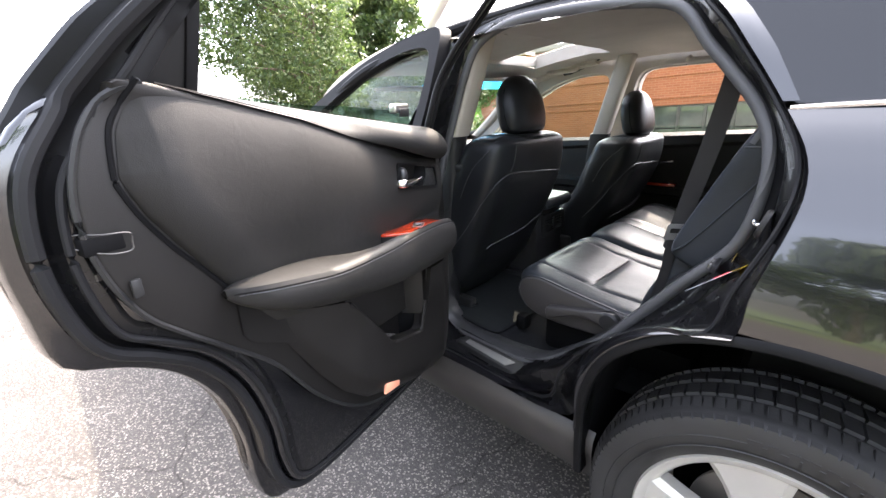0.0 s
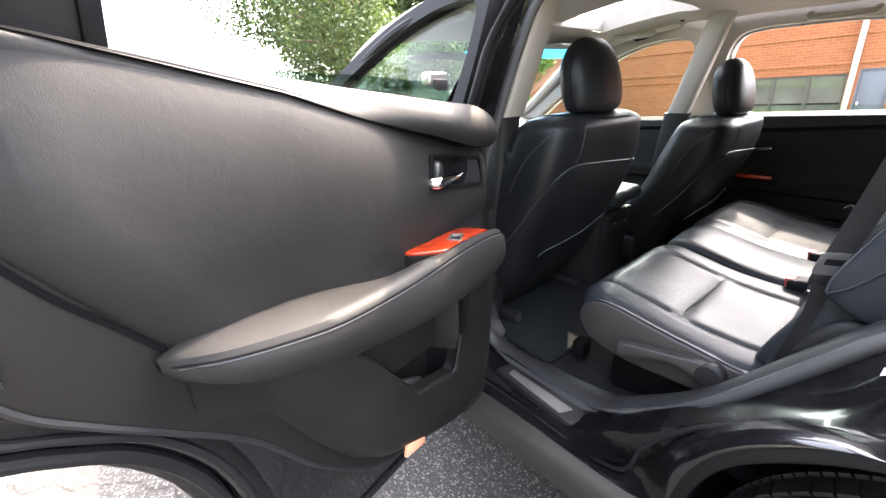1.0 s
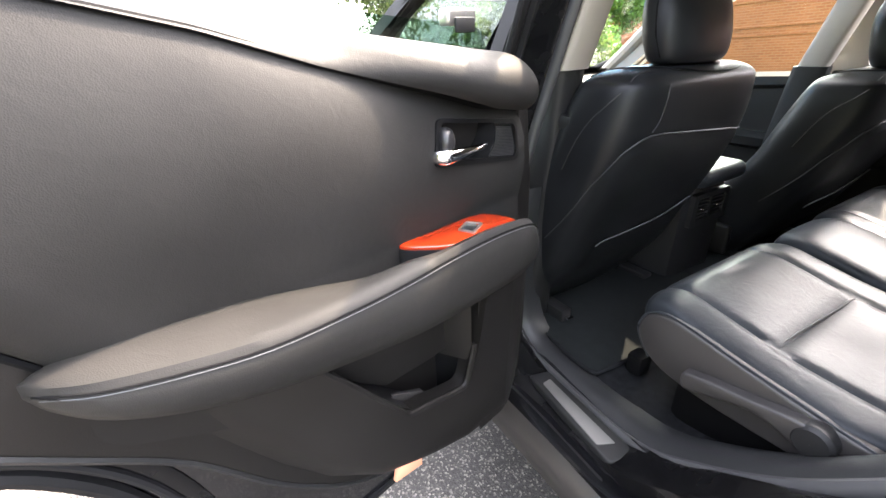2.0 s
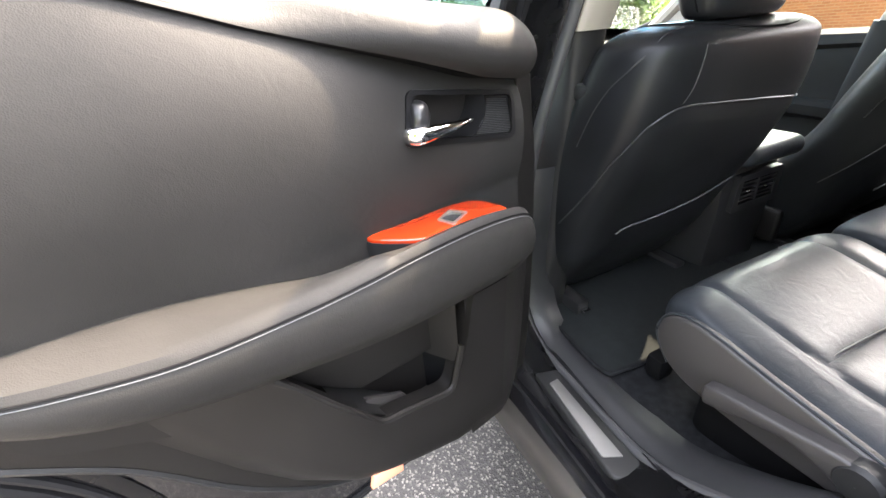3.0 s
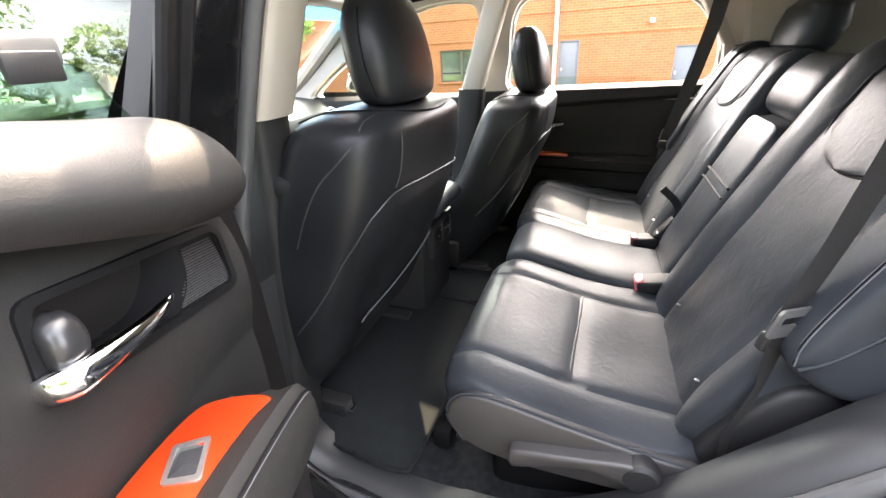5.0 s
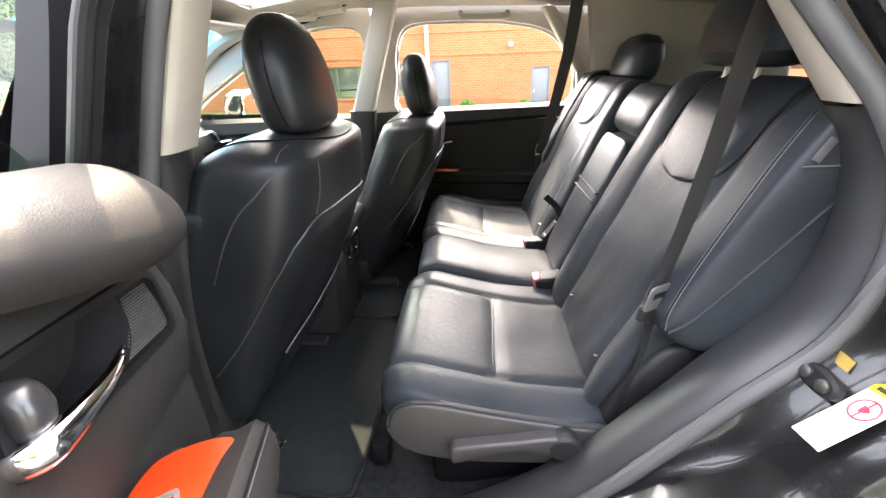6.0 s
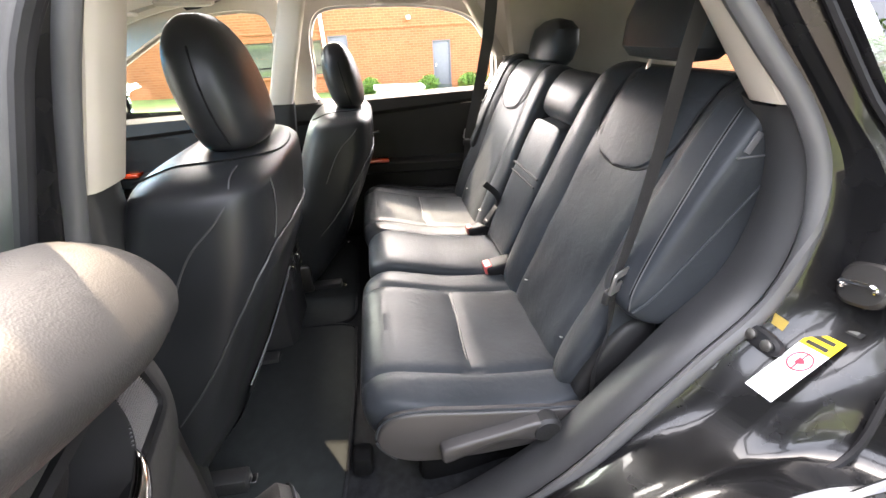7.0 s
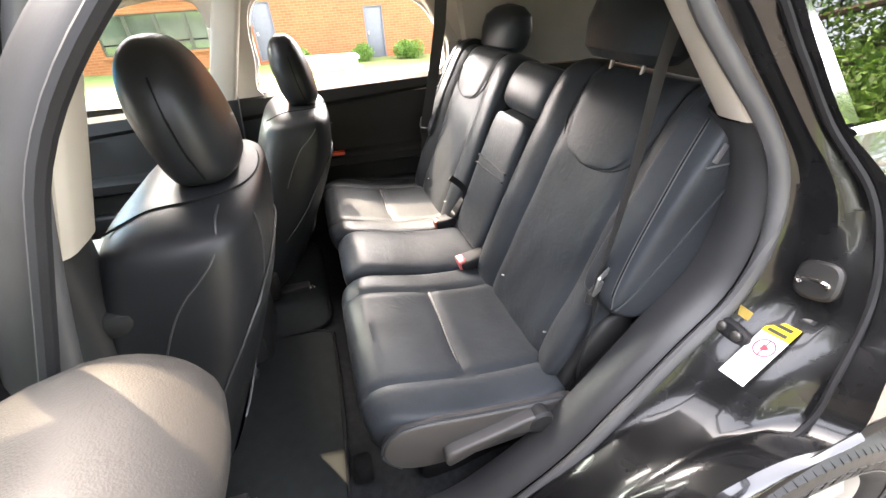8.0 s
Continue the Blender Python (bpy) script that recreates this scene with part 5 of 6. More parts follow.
def front_seat(yc, lab, tall=1.0):
    seat = thing("front_seat", lab, "car seat", (0, yc, 0.5), "front seats")
    W = lambda v: Vector((v[0], v[1] + yc, v[2]))
    rows = []
    zs = [b[0] for b in BACK]
    dense = catmull([(b[1], b[2], b[3]) for b in BACK], 4)
    dz = [p.x for p in catmull([(z, 0, 0) for z in zs], 4)]
    for p, z in zip(dense, dz):
        rows += oval_rings([((p.x, yc, z), max(.005, p.y), max(.005, p.z))], 3.8, 72)
    back = part("backrest", loft(rows, True, True), BACK_SHADED, seat, "smooth black backrest")
    # lower back panel with a pocket
    arc = lambda y: interp(y, ARC)
    ysx = steps(-0.245, 0.245, 34)
    rows = []
    for y in ysx:
        zt = arc(y)
        rows.append([W((back_pt(y, z, 0.007 * min(1, (0.25 - abs(y)) / 0.03, (zt - z + 0.002) / 0.02)), y, z)) for z in steps(0.56, zt, 26)])
    part("back_panel", loft(rows), BACK_SHADED, seat)
    part("panel_seam", tube([W((back_pt(y, z, 0.003), y - .002, z)) for y, z in ((-.268, .78), (-.267, .84), (-.263, .90), (-.256, .955))] + [W((back_pt(y, arc(y), 0.0045), y, arc(y))) for y in ysx], 0.0019, 5), SEAM, seat)
    part("pocket_wire", tube(catmull([W((back_pt(y, z, 0.014), y, z)) for y, z in ((-.17, .76), (-.15, .775), (-.06, .785), (.05, .80), (.13, .83), (.16, .84))], 6), 0.0022, 6), STITCH, seat, "taut edge of the seat pocket")
    rows = []
    for y in steps(-0.17, 0.17, 20):
        zt = interp(y, [(-.17, .76), (-.15, .775), (-.06, .785), (.05, .80), (.13, .83), (.17, .84)])
        rows.append([W((back_pt(y, z, 0.006 + 0.009 * (z - .58) / (zt - .58)), y, z)) for z in steps(.58, zt, 10)])
    part("seat_pocket", loft(rows), BACK_SHADED, seat)
    part("backrest_seam", tube(catmull([W((back_pt(y, z, 0.0028), y, z)) for y, z in ((-.130, 1.188), (-.150, 1.168), (-.155, 1.14), (-.160, 1.10), (-.172, 1.075))], 5), 0.0014, 5), SEAM, seat)
    def flank(x, z):
        tab = sorted(BACK)
        xc, hx, hy = (interp(z, [(b[0], b[k]) for b in tab]) for k in (1, 2, 3))
        return -hy * max(0.0, 1 - min(1, abs(x - xc) / hx) ** 3.8) ** (1 / 3.8) - .0022

    side = [(.100, -.165, 1.1955), (.099, -.205, 1.189)] + [(x, flank(x, z), z) for x, z in ((.098, 1.165), (.085, 1.145), (.066, 1.125), (.045, 1.105), (.024, 1.075), (.004, 1.035), (-.02, .98))]
    part("backrest_seam", tube(catmull([W(v) for v in side], 4), 0.0015, 5), SEAM, seat)
    ring = [(-.045, -.178, 1.179), (-.02, -.170, 1.188), (.013, -.156, 1.1965), (.063, -.149, 1.1985), (.098, -.132, 1.1975), (.125, -.085, 1.1925), (.137, -.02, 1.185), (.139, .05, 1.182), (.132, .11, 1.184), (.112, .155, 1.190), (.06, .165, 1.196), (.0, .17, 1.193)]
    part("collar_seam", tube(catmull([W((v[0], v[1], v[2] + .0008)) for v in ring], 5), 0.0017, 5), BLACK, seat, "stitched collar round the head restraint")
    # head restraint
    hr = [((.070, yc, 1.200), .030, .080), ((.070, yc, 1.205), .046, .104), ((.069, yc, 1.222), .055, .116), ((.063, yc, 1.26), .060, .122), ((.053, yc, 1.31), .060, .118), ((.046, yc, 1.352), .053, .102), ((.042, yc, 1.384), .039, .074), ((.041, yc, 1.401), .020, .044), ((.042, yc, 1.4045), .004, .008)]
    hr = [((c[0], c[1], 1.2 + (c[2] - 1.2) * tall), a, b) for c, a, b in hr]
    rows = []
    cs = catmull([(c[0], c[2], 0) for c, a, b in hr], 4)
    hs = catmull([(a, b, 0) for c, a, b in hr], 4)
    for c, h in zip(cs, hs):
        rows += oval_rings([((c.x, yc, c.y), max(.003, h.x), max(.004, h.y))], 2.6, 48)
    head = part("head_restraint", loft(rows, True, True), BACK_SHADED, seat, "rounded black head restraint")
    for sgn in (-1, 1):
        pts = []
        for z in steps(1.212, 1.358, 26):
            xx = interp(z, sorted((c[2], c[0]) for c, a, b in hr))
            a = interp(z, sorted((c[2], a) for c, a, b in hr))
            b = interp(z, sorted((c[2], b) for c, a, b in hr))
            f = 0.10 + 0.30 * max(0, (1.27 - z) / 0.06) ** 1.5 * 0.5
            pts.append((xx + a * f, yc + sgn * (b * (1 - abs(f) ** 2.6) ** (1 / 2.6) + .0002), z))
        part("seam", tube(pts, 0.0019, 5), BLACK, head)
        part("post", tube([(.062, yc + sgn * .045, 1.18), (.064, yc + sgn * .045, 1.215)], .007, 10), CHROME, seat, "chrome post")
    prof = [(-.70, .66), (-.72, .72), (-.67, .765), (-.5, .76), (-.35, .74), (-.22, .735), (-.2, .62), (-.4, .60), (-.6, .61)]
    part("cushion", pad(prof, yc - .26, yc + .26, lambda p, q, y: Vector((p, y, q)), 30), LEATHER, seat)
    part("side_shield", rbox((-.62, yc - .275, .54), (-.12, yc - .245, .66), 0.012, 3), PLASTIC_LO, seat)
    for sgn in (-.19, .19):
        part("seat_rail", rbox((-.65, yc + sgn - .02, .49), (-.03, yc + sgn + .02, .53), 0.006), PLASTIC, seat)
        part("rail_bolt", rbox((-.03, yc + sgn - .012, .50), (-.012, yc + sgn + .012, .512), 0.003), CHROME, seat)
        part("seat_leg", rbox((-.22, yc + sgn - .02, .52), (-.16, yc + sgn + .02, .62), 0.006), PLASTIC, seat)
    return seat


front_seat(0.57, "black leather front seat with a seat-back pocket, behind the open doorway")
far_seat = front_seat(1.345, "black leather front seat set further back beside the far window", 1.07)
far_seat.matrix_basis = Matrix.Translation((0.16, 1.345, 0.5)) @ Matrix.Diagonal((1, 1, 0.922, 1))

# ---- rear bench ----
REC = radians(25)


def bk(p, q, y):
    """Point of the rear backrest: p up along it, q out of it."""
    return Vector((0.665 + math.sin(REC) * p - math.cos(REC) * q, y, 0.70 + math.cos(REC) * p + math.sin(REC) * q))


def cushion_offset(yc, hw):
    def f(p, q, y):
        if q < 0.69:
            return 0, 0
        w = min(1, max(0, (q - 0.69) / 0.02))
        d = -0.006 * bump(p, 0.47, 0.010) * (1 if abs(y - yc) < hw * 0.62 else 0)
        d -= 0.006 * (bump(abs(y - yc), hw * 0.63, 0.010))
        d += 0.010 * max(0, abs(y - yc) / hw - 0.6)
        d -= 0.006 * max(0, 1 - ((y - yc) / (hw * .6)) ** 2) * (1 if p > .3 else 0)
        return 0, d * w + 0.0025 * noise.noise(Vector((p * 9, y * 9, 3)))
    return f


C_PROF = [(.30, .632), (.258, .665), (.235, .71), (.243, .750), (.29, .772), (.37, .758), (.47, .735), (.58, .722), (.685, .712), (.70, .66), (.66, .625), (.48, .615), (.37, .618)]


def rear_seat(y0, y1, lab, side, hc):
    """One outer place of the bench; side -1: bolster towards small y."""
    yc, hw = (y0 + y1) / 2, (y1 - y0) / 2
    seat = thing("rear_seat", lab, "car seat", (0.45, yc, 0.5), "rear seats")
    part("cushion", pad(C_PROF, y0, y1, lambda p, q, y: Vector((p, y, q)), 60, 8, cushion_offset(yc, hw)), LEATHER, seat, "creased black leather seat cushion")
    top = lambda x: interp(x, [(.243, .750), (.29, .772), (.37, .758), (.47, .735), (.58, .722), (.685, .712)])
    part("cross_seam", tube([(0.47 + 0.006 * math.sin((y - yc) * 9), y, top(.47) - 0.008) for y in steps(yc - hw * .62, yc + hw * .62, 14)], 0.0025, 5), SEAM, seat)
    ye = y0 if side < 0 else y1
    o = -1 if side < 0 else 1
    part("cushion_side", slab(flat([(.315, .632), (.278, .66), (.262, .700), (.280, .742), (.335, .756), (.46, .736), (.60, .716), (.672, .706), (.66, .645), (.62, .628), (.46, .617), (.37, .620)], 3), lambda a, b, t: Vector((a, ye + o * t, b)), -0.006, 0.0125, 0.007, 3), SEAT_SIDE, seat, "grey-brown vinyl cushion side")
    part("piping", tube([(a, ye + o * .008, b) for a, b in flat([(.296, .640), (.272, .67), (.261, .704), (.280, .745), (.335, .759), (.46, .739), (.60, .719), (.675, .709)], 5, False)], 0.0026, 6), LEATHER, seat)
    if side < 0:
        part("recline_lever", slab(flat([(.385, .640), (.380, .668), (.40, .680), (.50, .700), (.555, .712), (.60, .712), (.612, .690), (.60, .668), (.56, .668), (.50, .678), (.41, .645)], 3), lambda a, b, t: Vector((a, ye - t, b)), 0.010, 0.036, 0.006, 3), SEAT_SIDE, seat, "grey plastic reclining lever")
        part("lever_boss", loft([[(0.585 + r * math.cos(q), ye - t, 0.688 + r * math.sin(q)) for q in steps(0, 6.283, 21)[:-1]] for r, t in ((.030, .0), (.030, .032), (.024, .038), (.001, .039))], True), PLASTIC, seat)
    # backrest with raised wings
    b0, b1 = (y0 + .03, y1) if side < 0 else (y0, y1 - .03)
    bc, bh = (y0 + y1) / 2, (b1 - b0) / 2

    def wing(y):
        k = min(1, max(0, (abs(y - bc) / bh - 0.52) / 0.34))
        return 0.022 * k * k * (3 - 2 * k) * (1 if (y - bc) * side > 0 else 0.6)

    def boff(p, q, y):
        if q < 0:
            return 0, 0
        d = wing(y) - 0.005 * bump(abs(y - bc), bh * .56, .010)
        d += 0.0045 * noise.noise(Vector((p * 7, y * 7, 1))) + 0.0022 * noise.noise(Vector((p * 9 + y * 16, y * 5 - p * 3, 7))) + 0.0006 * noise.noise(Vector((p * 25 + y * 12, y * 25, 4)))
        return 0, d
    up = 0.032 if side < 0 else 0
    prof = [(-.03, -.05), (-.02, .0), (.05, .022), (.2, .030), (.4, .044), (.54 + up, .046), (.605 + up, .030), (.632 + up, -.03), (.60 + up, -.105), (.3, -.12), (.03, -.11)]
    part("backrest", pad(prof, b0, b1, bk, 60, 9, boff), LEATHER, seat, "wrinkled black leather backrest")
    bib = flat([(.612 + up, -.138), (.55, -.138), (.495, -.130), (.452, -.092), (.436, -.03), (.436, .03), (.452, .092), (.495, .130), (.55, .138), (.612 + up, .138)], 4, False)
    face = lambda p, y: interp(p, [(.2, .030), (.4, .0445), (.54 + up, .0465), (.605 + up, .031), (.62 + up, .01)]) + wing(y)
    rows = []
    for (a, b), (c, d) in zip(bib[:len(bib) // 2 + 1], bib[::-1]):
        rows.append([bk(a, face(a, bc + b + (d - b) * s) + 0.003 + 0.005 * math.sin(math.pi * s) ** .5 + (0 if 0 < s < 1 else -0.010), bc + b + (d - b) * s) for s in steps(0, 1, 14)])
    part("upper_insert", loft(rows), LEATHER, seat, "smooth leather upper insert")
    part("insert_seam", tube([bk(a, face(a, bc + b) + 0.0005, bc + b) for a, b in bib], 0.0026, 6), RUBBER, seat)
    for p, y in ((.075, b0 + .085), (.080, b1 - .165)):
        stud = bk(p, .033, y)
        part("stud", loft(oval_rings([(stud, .0034, .0034), (stud + Vector((-.002, 0, .001)), .0030, .0030), (stud + Vector((-.003, 0, .0015)), .001, .001)], 2, 12), True, True), SATIN, seat, "small bright stud")
    # outer bolster: front edge seam, side panel, piping
    w0, w1 = (y0 - .018, y0 + .085) if side < 0 else (y1 - .085, y1 + .018)
    we = w0 if side < 0 else w1
    bp = [(.222, -.02), (.222, .035), (.24, .058), (.30, .0645), (.42, .067), (.53, .066), (.60 + up * .4, .056), (.638 + up * .8, .02), (.645 + up * .8, -.03), (.63 + up * .5, -.14), (.45, -.125), (.33, -.085), (.25, -.05)]
    part("side_bolster", pad(bp, w0, w1, bk, 40, 9), LEATHER, seat, "black leather side bolster with a twin-stitched seam")
    twin = catmull([(.235, .052, .006), (.27, .062, .012), (.35, .0655, .022), (.45, .067, .030), (.53, .0665, .036), (.60, .057, .044), (.635, .03, .052)], 5)
    for off in (0.0, 0.006):
        part("bolster_seam", tube([bk(v.x, v.y + .0006, we - o * (v.z + off)) for v in twin], 0.0011, 5), STITCH, seat, "light twin stitching")
    part("bolster_groove", tube([bk(v.x, v.y + .0002, we - o * (v.z + .003)) for v in twin], 0.0018, 5), BLACK, seat)
    part("bolster_piping", tube([bk(v.x, v.y, we + o * .0005) for v in catmull([(.236, .050, 0), (.262, .036, 0), (.30, .026, 0), (.364, .014, 0), (.46, -.003, 0), (.57, -.022, 0)], 5)], 0.0024, 6), LEATHER, seat)
    part("side_seam", tube([bk(.520 + .045 * s, .060 - .085 * s, we + o * .0004) for s in steps(0, 1, 8)], 0.0016, 5), STITCH, seat)
    part("side_tag", rbox((-.006, -.0015, -.016), (.006, .0015, .016), 0.0008), STITCH, seat, "small grey woven tag").matrix_basis = Matrix.Translation(bk(.548, .052, we + o * .001)) @ Matrix.Rotation(REC, 4, "Y")
    part("lower_filler", pad([(.0, -.08), (.0, .0), (.08, .02), (.19, .0), (.21, -.06), (.1, -.1)], w0 + .03, w1 - .02, bk, 20, 5), PLASTIC, seat)
    # head restraint
    hc = Vector(hc)
    bc = hc.y
    rows = []
    for dx, dz_, a, b in ((0, -.075, .02, .08), (0, -.07, .045, .115), (0, -.05, .058, .138), (.01, 0, .062, .150), (.015, .045, .054, .136), (.02, .07, .035, .085), (.02, .08, .008, .02)):
        rows += oval_rings([((hc.x + dx, bc, hc.z + dz_), a, b)], 2.7, 40)
    part("head_restraint", loft(rows, True, True), LEATHER, seat, "black leather head restraint on chrome posts")
    for s in (-.05, .05):
        part("post", tube([(hc.x - .02, bc + s, 1.22), (hc.x - .005, bc + s, hc.z - .06)], .0042, 10), SATIN, seat, "metal post")
    return seat


rear_seat(0.285, 0.795, "black leather rear seat with a reclining lever beside the open doorway", -1, (0.918, 0.59, 1.385))
rear_seat(1.055, 1.565, "black leather rear seat beside the far door, partly in the sun", 1, (.985, 1.38, 1.325))
mid_seat = thing("rear_seat", "narrow black leather middle rear seat with a folded armrest", "car seat", (0.45, 0.925, 0.5), "rear seats")
part("cushion", pad([(a, b + 0.006) for a, b in C_PROF], 0.797, 1.053, lambda p, q, y: Vector((p + 0.02, y, q)), 40, 8, lambda p, q, y: (0, 0.008 * (1 - ((y - .925) / .128) ** 2) if q > .69 else 0)), LEATHER, mid_seat)
part("backrest", pad([(-.03, -.05), (-.02, -.005), (.1, .012), (.3, .012), (.32, .0), (.33, -.06), (.1, -.10)], 0.79, 1.06, bk, 30, 8), LEATHER, mid_seat)
part("armrest", pad([(.04, -.02), (.05, .018), (.2, .034), (.42, .050), (.455, .036), (.46, -.03), (.2, -.07), (.06, -.06)], 0.815, 1.035, bk, 30, 7), LEATHER, mid_seat, "folded-up leather armrest")
part("armrest_band", tube([bk(.30, .0425, y) for y in steps(.825, 1.025, 8)], 0.004, 6), RUBBER, mid_seat)
part("armrest_band", tube([bk(.275, .041, y) for y in steps(.825, 1.025, 8)], 0.003, 6), RUBBER, mid_seat)
part("top_cushion", pad([(.47, -.02), (.475, .034), (.52, .050), (.58, .044), (.615, .015), (.60, -.08), (.5, -.10)], 0.80, 1.05, bk, 26, 6), LEATHER, mid_seat)
for y in (0.792, 1.058):
    part("gap_edge", tube([bk(p, .008, y) for p in steps(.0, .6, 12)], 0.006, 6), RUBBER, mid_seat)

# belts and buckles
def ribbon(rows, t=0.0012):
    """rows: centre and half-width vector."""
    return loft([[Vector(c) - Vector(w), Vector(c) - Vector(w) * .3 + Vector((-t, 0, 0)), Vector(c) + Vector(w) * .3 + Vector((-t, 0, 0)), Vector(c) + Vector(w)] for c, w in rows])


def seat_belt(flip):
    f = (lambda v: mirror_y(v)) if flip else (lambda v: Vector(v))
    fw = (lambda v: Vector((v[0], -v[1], v[2]))) if flip else (lambda v: Vector(v))
    b = thing("seat_belt", "black rear seat belt hanging against the backrest", "seat belt", f((.70, .30, .70)), "rear seat belts")
    rows = [((.79, .345, 1.53), (.022, .006, 0)), ((.785, .345, 1.44), (.0215, .008, 0)), ((.775, .35, 1.34), (.021, .009, 0)), ((.755, .335, 1.20), (.020, .010, 0)), ((.735, .325, 1.09), (.019, .0115, 0)), ((.712, .318, .975), (.018, .012, 0)), ((.705, .30, .88), (.010, .010, 0)), ((.69, .295, .78), (.012, .008, 0)), ((.70, .295, .69), (.014, .006, 0))]
    part("webbing", ribbon([(f(c), fw(w)) for c, w in rows]), BELT, b)
    ax, up = fw(Vector((.86, .50, 0))), Vector((.12, 0, .99))
    mid_ = f((.712, .318, .972))
    out = fw(Vector((.5, -.86, 0)))
    loop = ring_frame(rquad([(-.019, -.002), (.019, -.002), (.019, .012), (-.019, .012)], .003), rquad([(-.030, -.020), (.030, -.020), (.027, .024), (-.027, .024)], .008), lambda a, c, t: mid_ + ax * a + up * c + out * t, .006, .010)
    part("belt_tongue", loop, SATIN, b, "bright metal belt tongue")
    head = rbox((-.022, -.008, -.046), (.022, .008, -.018), .005, 3)
    bmesh.ops.transform(head, matrix=Matrix.Translation(mid_) @ Matrix((ax, out * -1, up)).transposed().to_4x4(), verts=head.verts)
    part("tongue_head", finish(head), PLASTIC, b, "black plastic grip of the belt tongue")
    return b


seat_belt(False)
seat_belt(True)


def buckle(at, tilt, red, lab, k=1.0):
    b = thing("belt_buckle", lab, "belt buckle", at, "belt buckles")
    m = Matrix.Translation(at) @ Matrix.Rotation(tilt, 4, "Y") @ Matrix.Diagonal((k, k, k, 1))

    def piece(name, bm, material, label=""):
        bmesh.ops.transform(bm, matrix=m, verts=bm.verts)
        part(name, bm, material, b, label)

    piece("housing", rbox((-.043, -.023, -.013), (.030, .023, .014), 0.006, 3), RUBBER)
    piece("button", rbox((-.047, -.018, -.009), (-.028, .018, .0165), 0.004, 3), red, "red release button")
    piece("stalk", tube(catmull([(.02, 0, 0), (.05, 0, .01), (.07, 0, .04), (.08, 0, .09)], 4), 0.012, 6, flat=0.4), RUBBER)
    return b


buckle((.660, .805, .736), radians(-12), REDBTN, "black belt buckle with a red button in the seat gap", 1.3)
buckle((.655, 1.078, .736), radians(-8), mat("dark_red_button", (.20, .03, .02), .4), "small dark red belt buckle on the far cushion", 1.1)
buckle((.695, 1.045, .80), radians(-60), PLASTIC, "black upright belt buckle between the seats")

# ---- floor ----
floor = thing("cabin_floor", "black carpeted cabin floor with a low tunnel", "car floor", (0, CX, 0.46))
rows = []
for x in steps(-1.0, 1.2, 14):
    rows.append([(x, y, 0.478 + 0.035 * bump(y, CX, .14) + (0.05 if x > 0.45 else 0)) for y in steps(.19, 1.66, 30)])
part("carpet", loft(rows), CARPET, floor)
part("seat_bracket", rbox((.196, .355, .485), (.240, .405, .545), 0.012), BLACK, floor, "black seat bracket")
part("bench_base", rbox((.34, .32, .48), (.80, 1.53, .62), 0.02), BLACK, floor)
part("cargo_floor", rbox((.95, .30, .62), (1.9, 1.55, .70), 0.01), CARPET, floor)


def floor_mat(outline, lab):
    ob = part("floor_mat", slab(flat(outline, 5), lambda a, b, t: Vector((a, b, t + 0.478 + 0.035 * bump(b, CX, .14))), 0.002, 0.014, 0.003), MAT_CLOTH, None)
    tagged(ob, lab, "floor mat", "rear floor mats")
    edge = tube([(a, b, .490 + 0.035 * bump(b, CX, .14)) for a, b in flat(outline, 5)], 0.006, 6, True)
    part("binding", edge, CARPET, ob)


floor_mat([(-.16, .33), (-.16, .60), (-.15, .86), (.0, .885), (.17, .875), (.19, .80), (.185, .50), (.175, .32), (.15, .275), (0, .285), (-.12, .30)], "black carpet floor mat behind the front seat")
floor_mat([(-.16, 1.52), (-.16, 1.25), (-.15, .99), (.0, .90), (.17, .905), (.19, 1.05), (.185, 1.35), (.175, 1.50), (.12, 1.55), (-.1, 1.55)], "black carpet floor mat on the far side")

# centre console
con = thing("centre_console", "black centre console with rear air vents and a padded lid", "console", (-0.25, 0.925, 0.5))
rows = []
for z, hx in ((.48, .0), (.60, .0), (.70, .005), (.80, .0), (.835, -.02), (.84, -.05)):
    rows.append([(-.75, .80, z), (-.025 + hx, .80, z), (.0 + hx, .808, z), (.015 + hx, .835, z), (.015 + hx, 1.015, z), (.0 + hx, 1.042, z), (-.025 + hx, 1.05, z), (-.75, 1.05, z)])
part("body", loft(rows), PLASTIC, con)
part("lid", rbox((-.42, .805, .836), (.058, 1.045, .892), 0.026, 5), LEATHER, con, "padded leather lid")
part("vent_frame", ring_frame(rquad([(.850, .722), (.850, .790), (1.0, .790), (1.0, .722)], .006), rquad([(.826, .700), (.832, .808), (1.018, .808), (1.024, .700)], .010), lambda a, b, t: Vector((t, a, b)), .012, .030), PLASTIC, con)
part("vent_back", rbox((.008, .84, .712), (.018, 1.01, .80), 0), BLACK, con)
part("vent_divider", rbox((.014, .920, .718), (.029, .930, .794), 0.002), PLASTIC, con)
for z in steps(.730, .782, 5):
    part("vent_slat", rbox((.018, .846, z - .002), (.027, 1.004, z + .002), 0), PLASTIC, con)
for y in (.886, .964):
    part("vent_tab", rbox((.024, y - .010, .752), (.034, y + .010, .759), 0.002), CHROME, con)

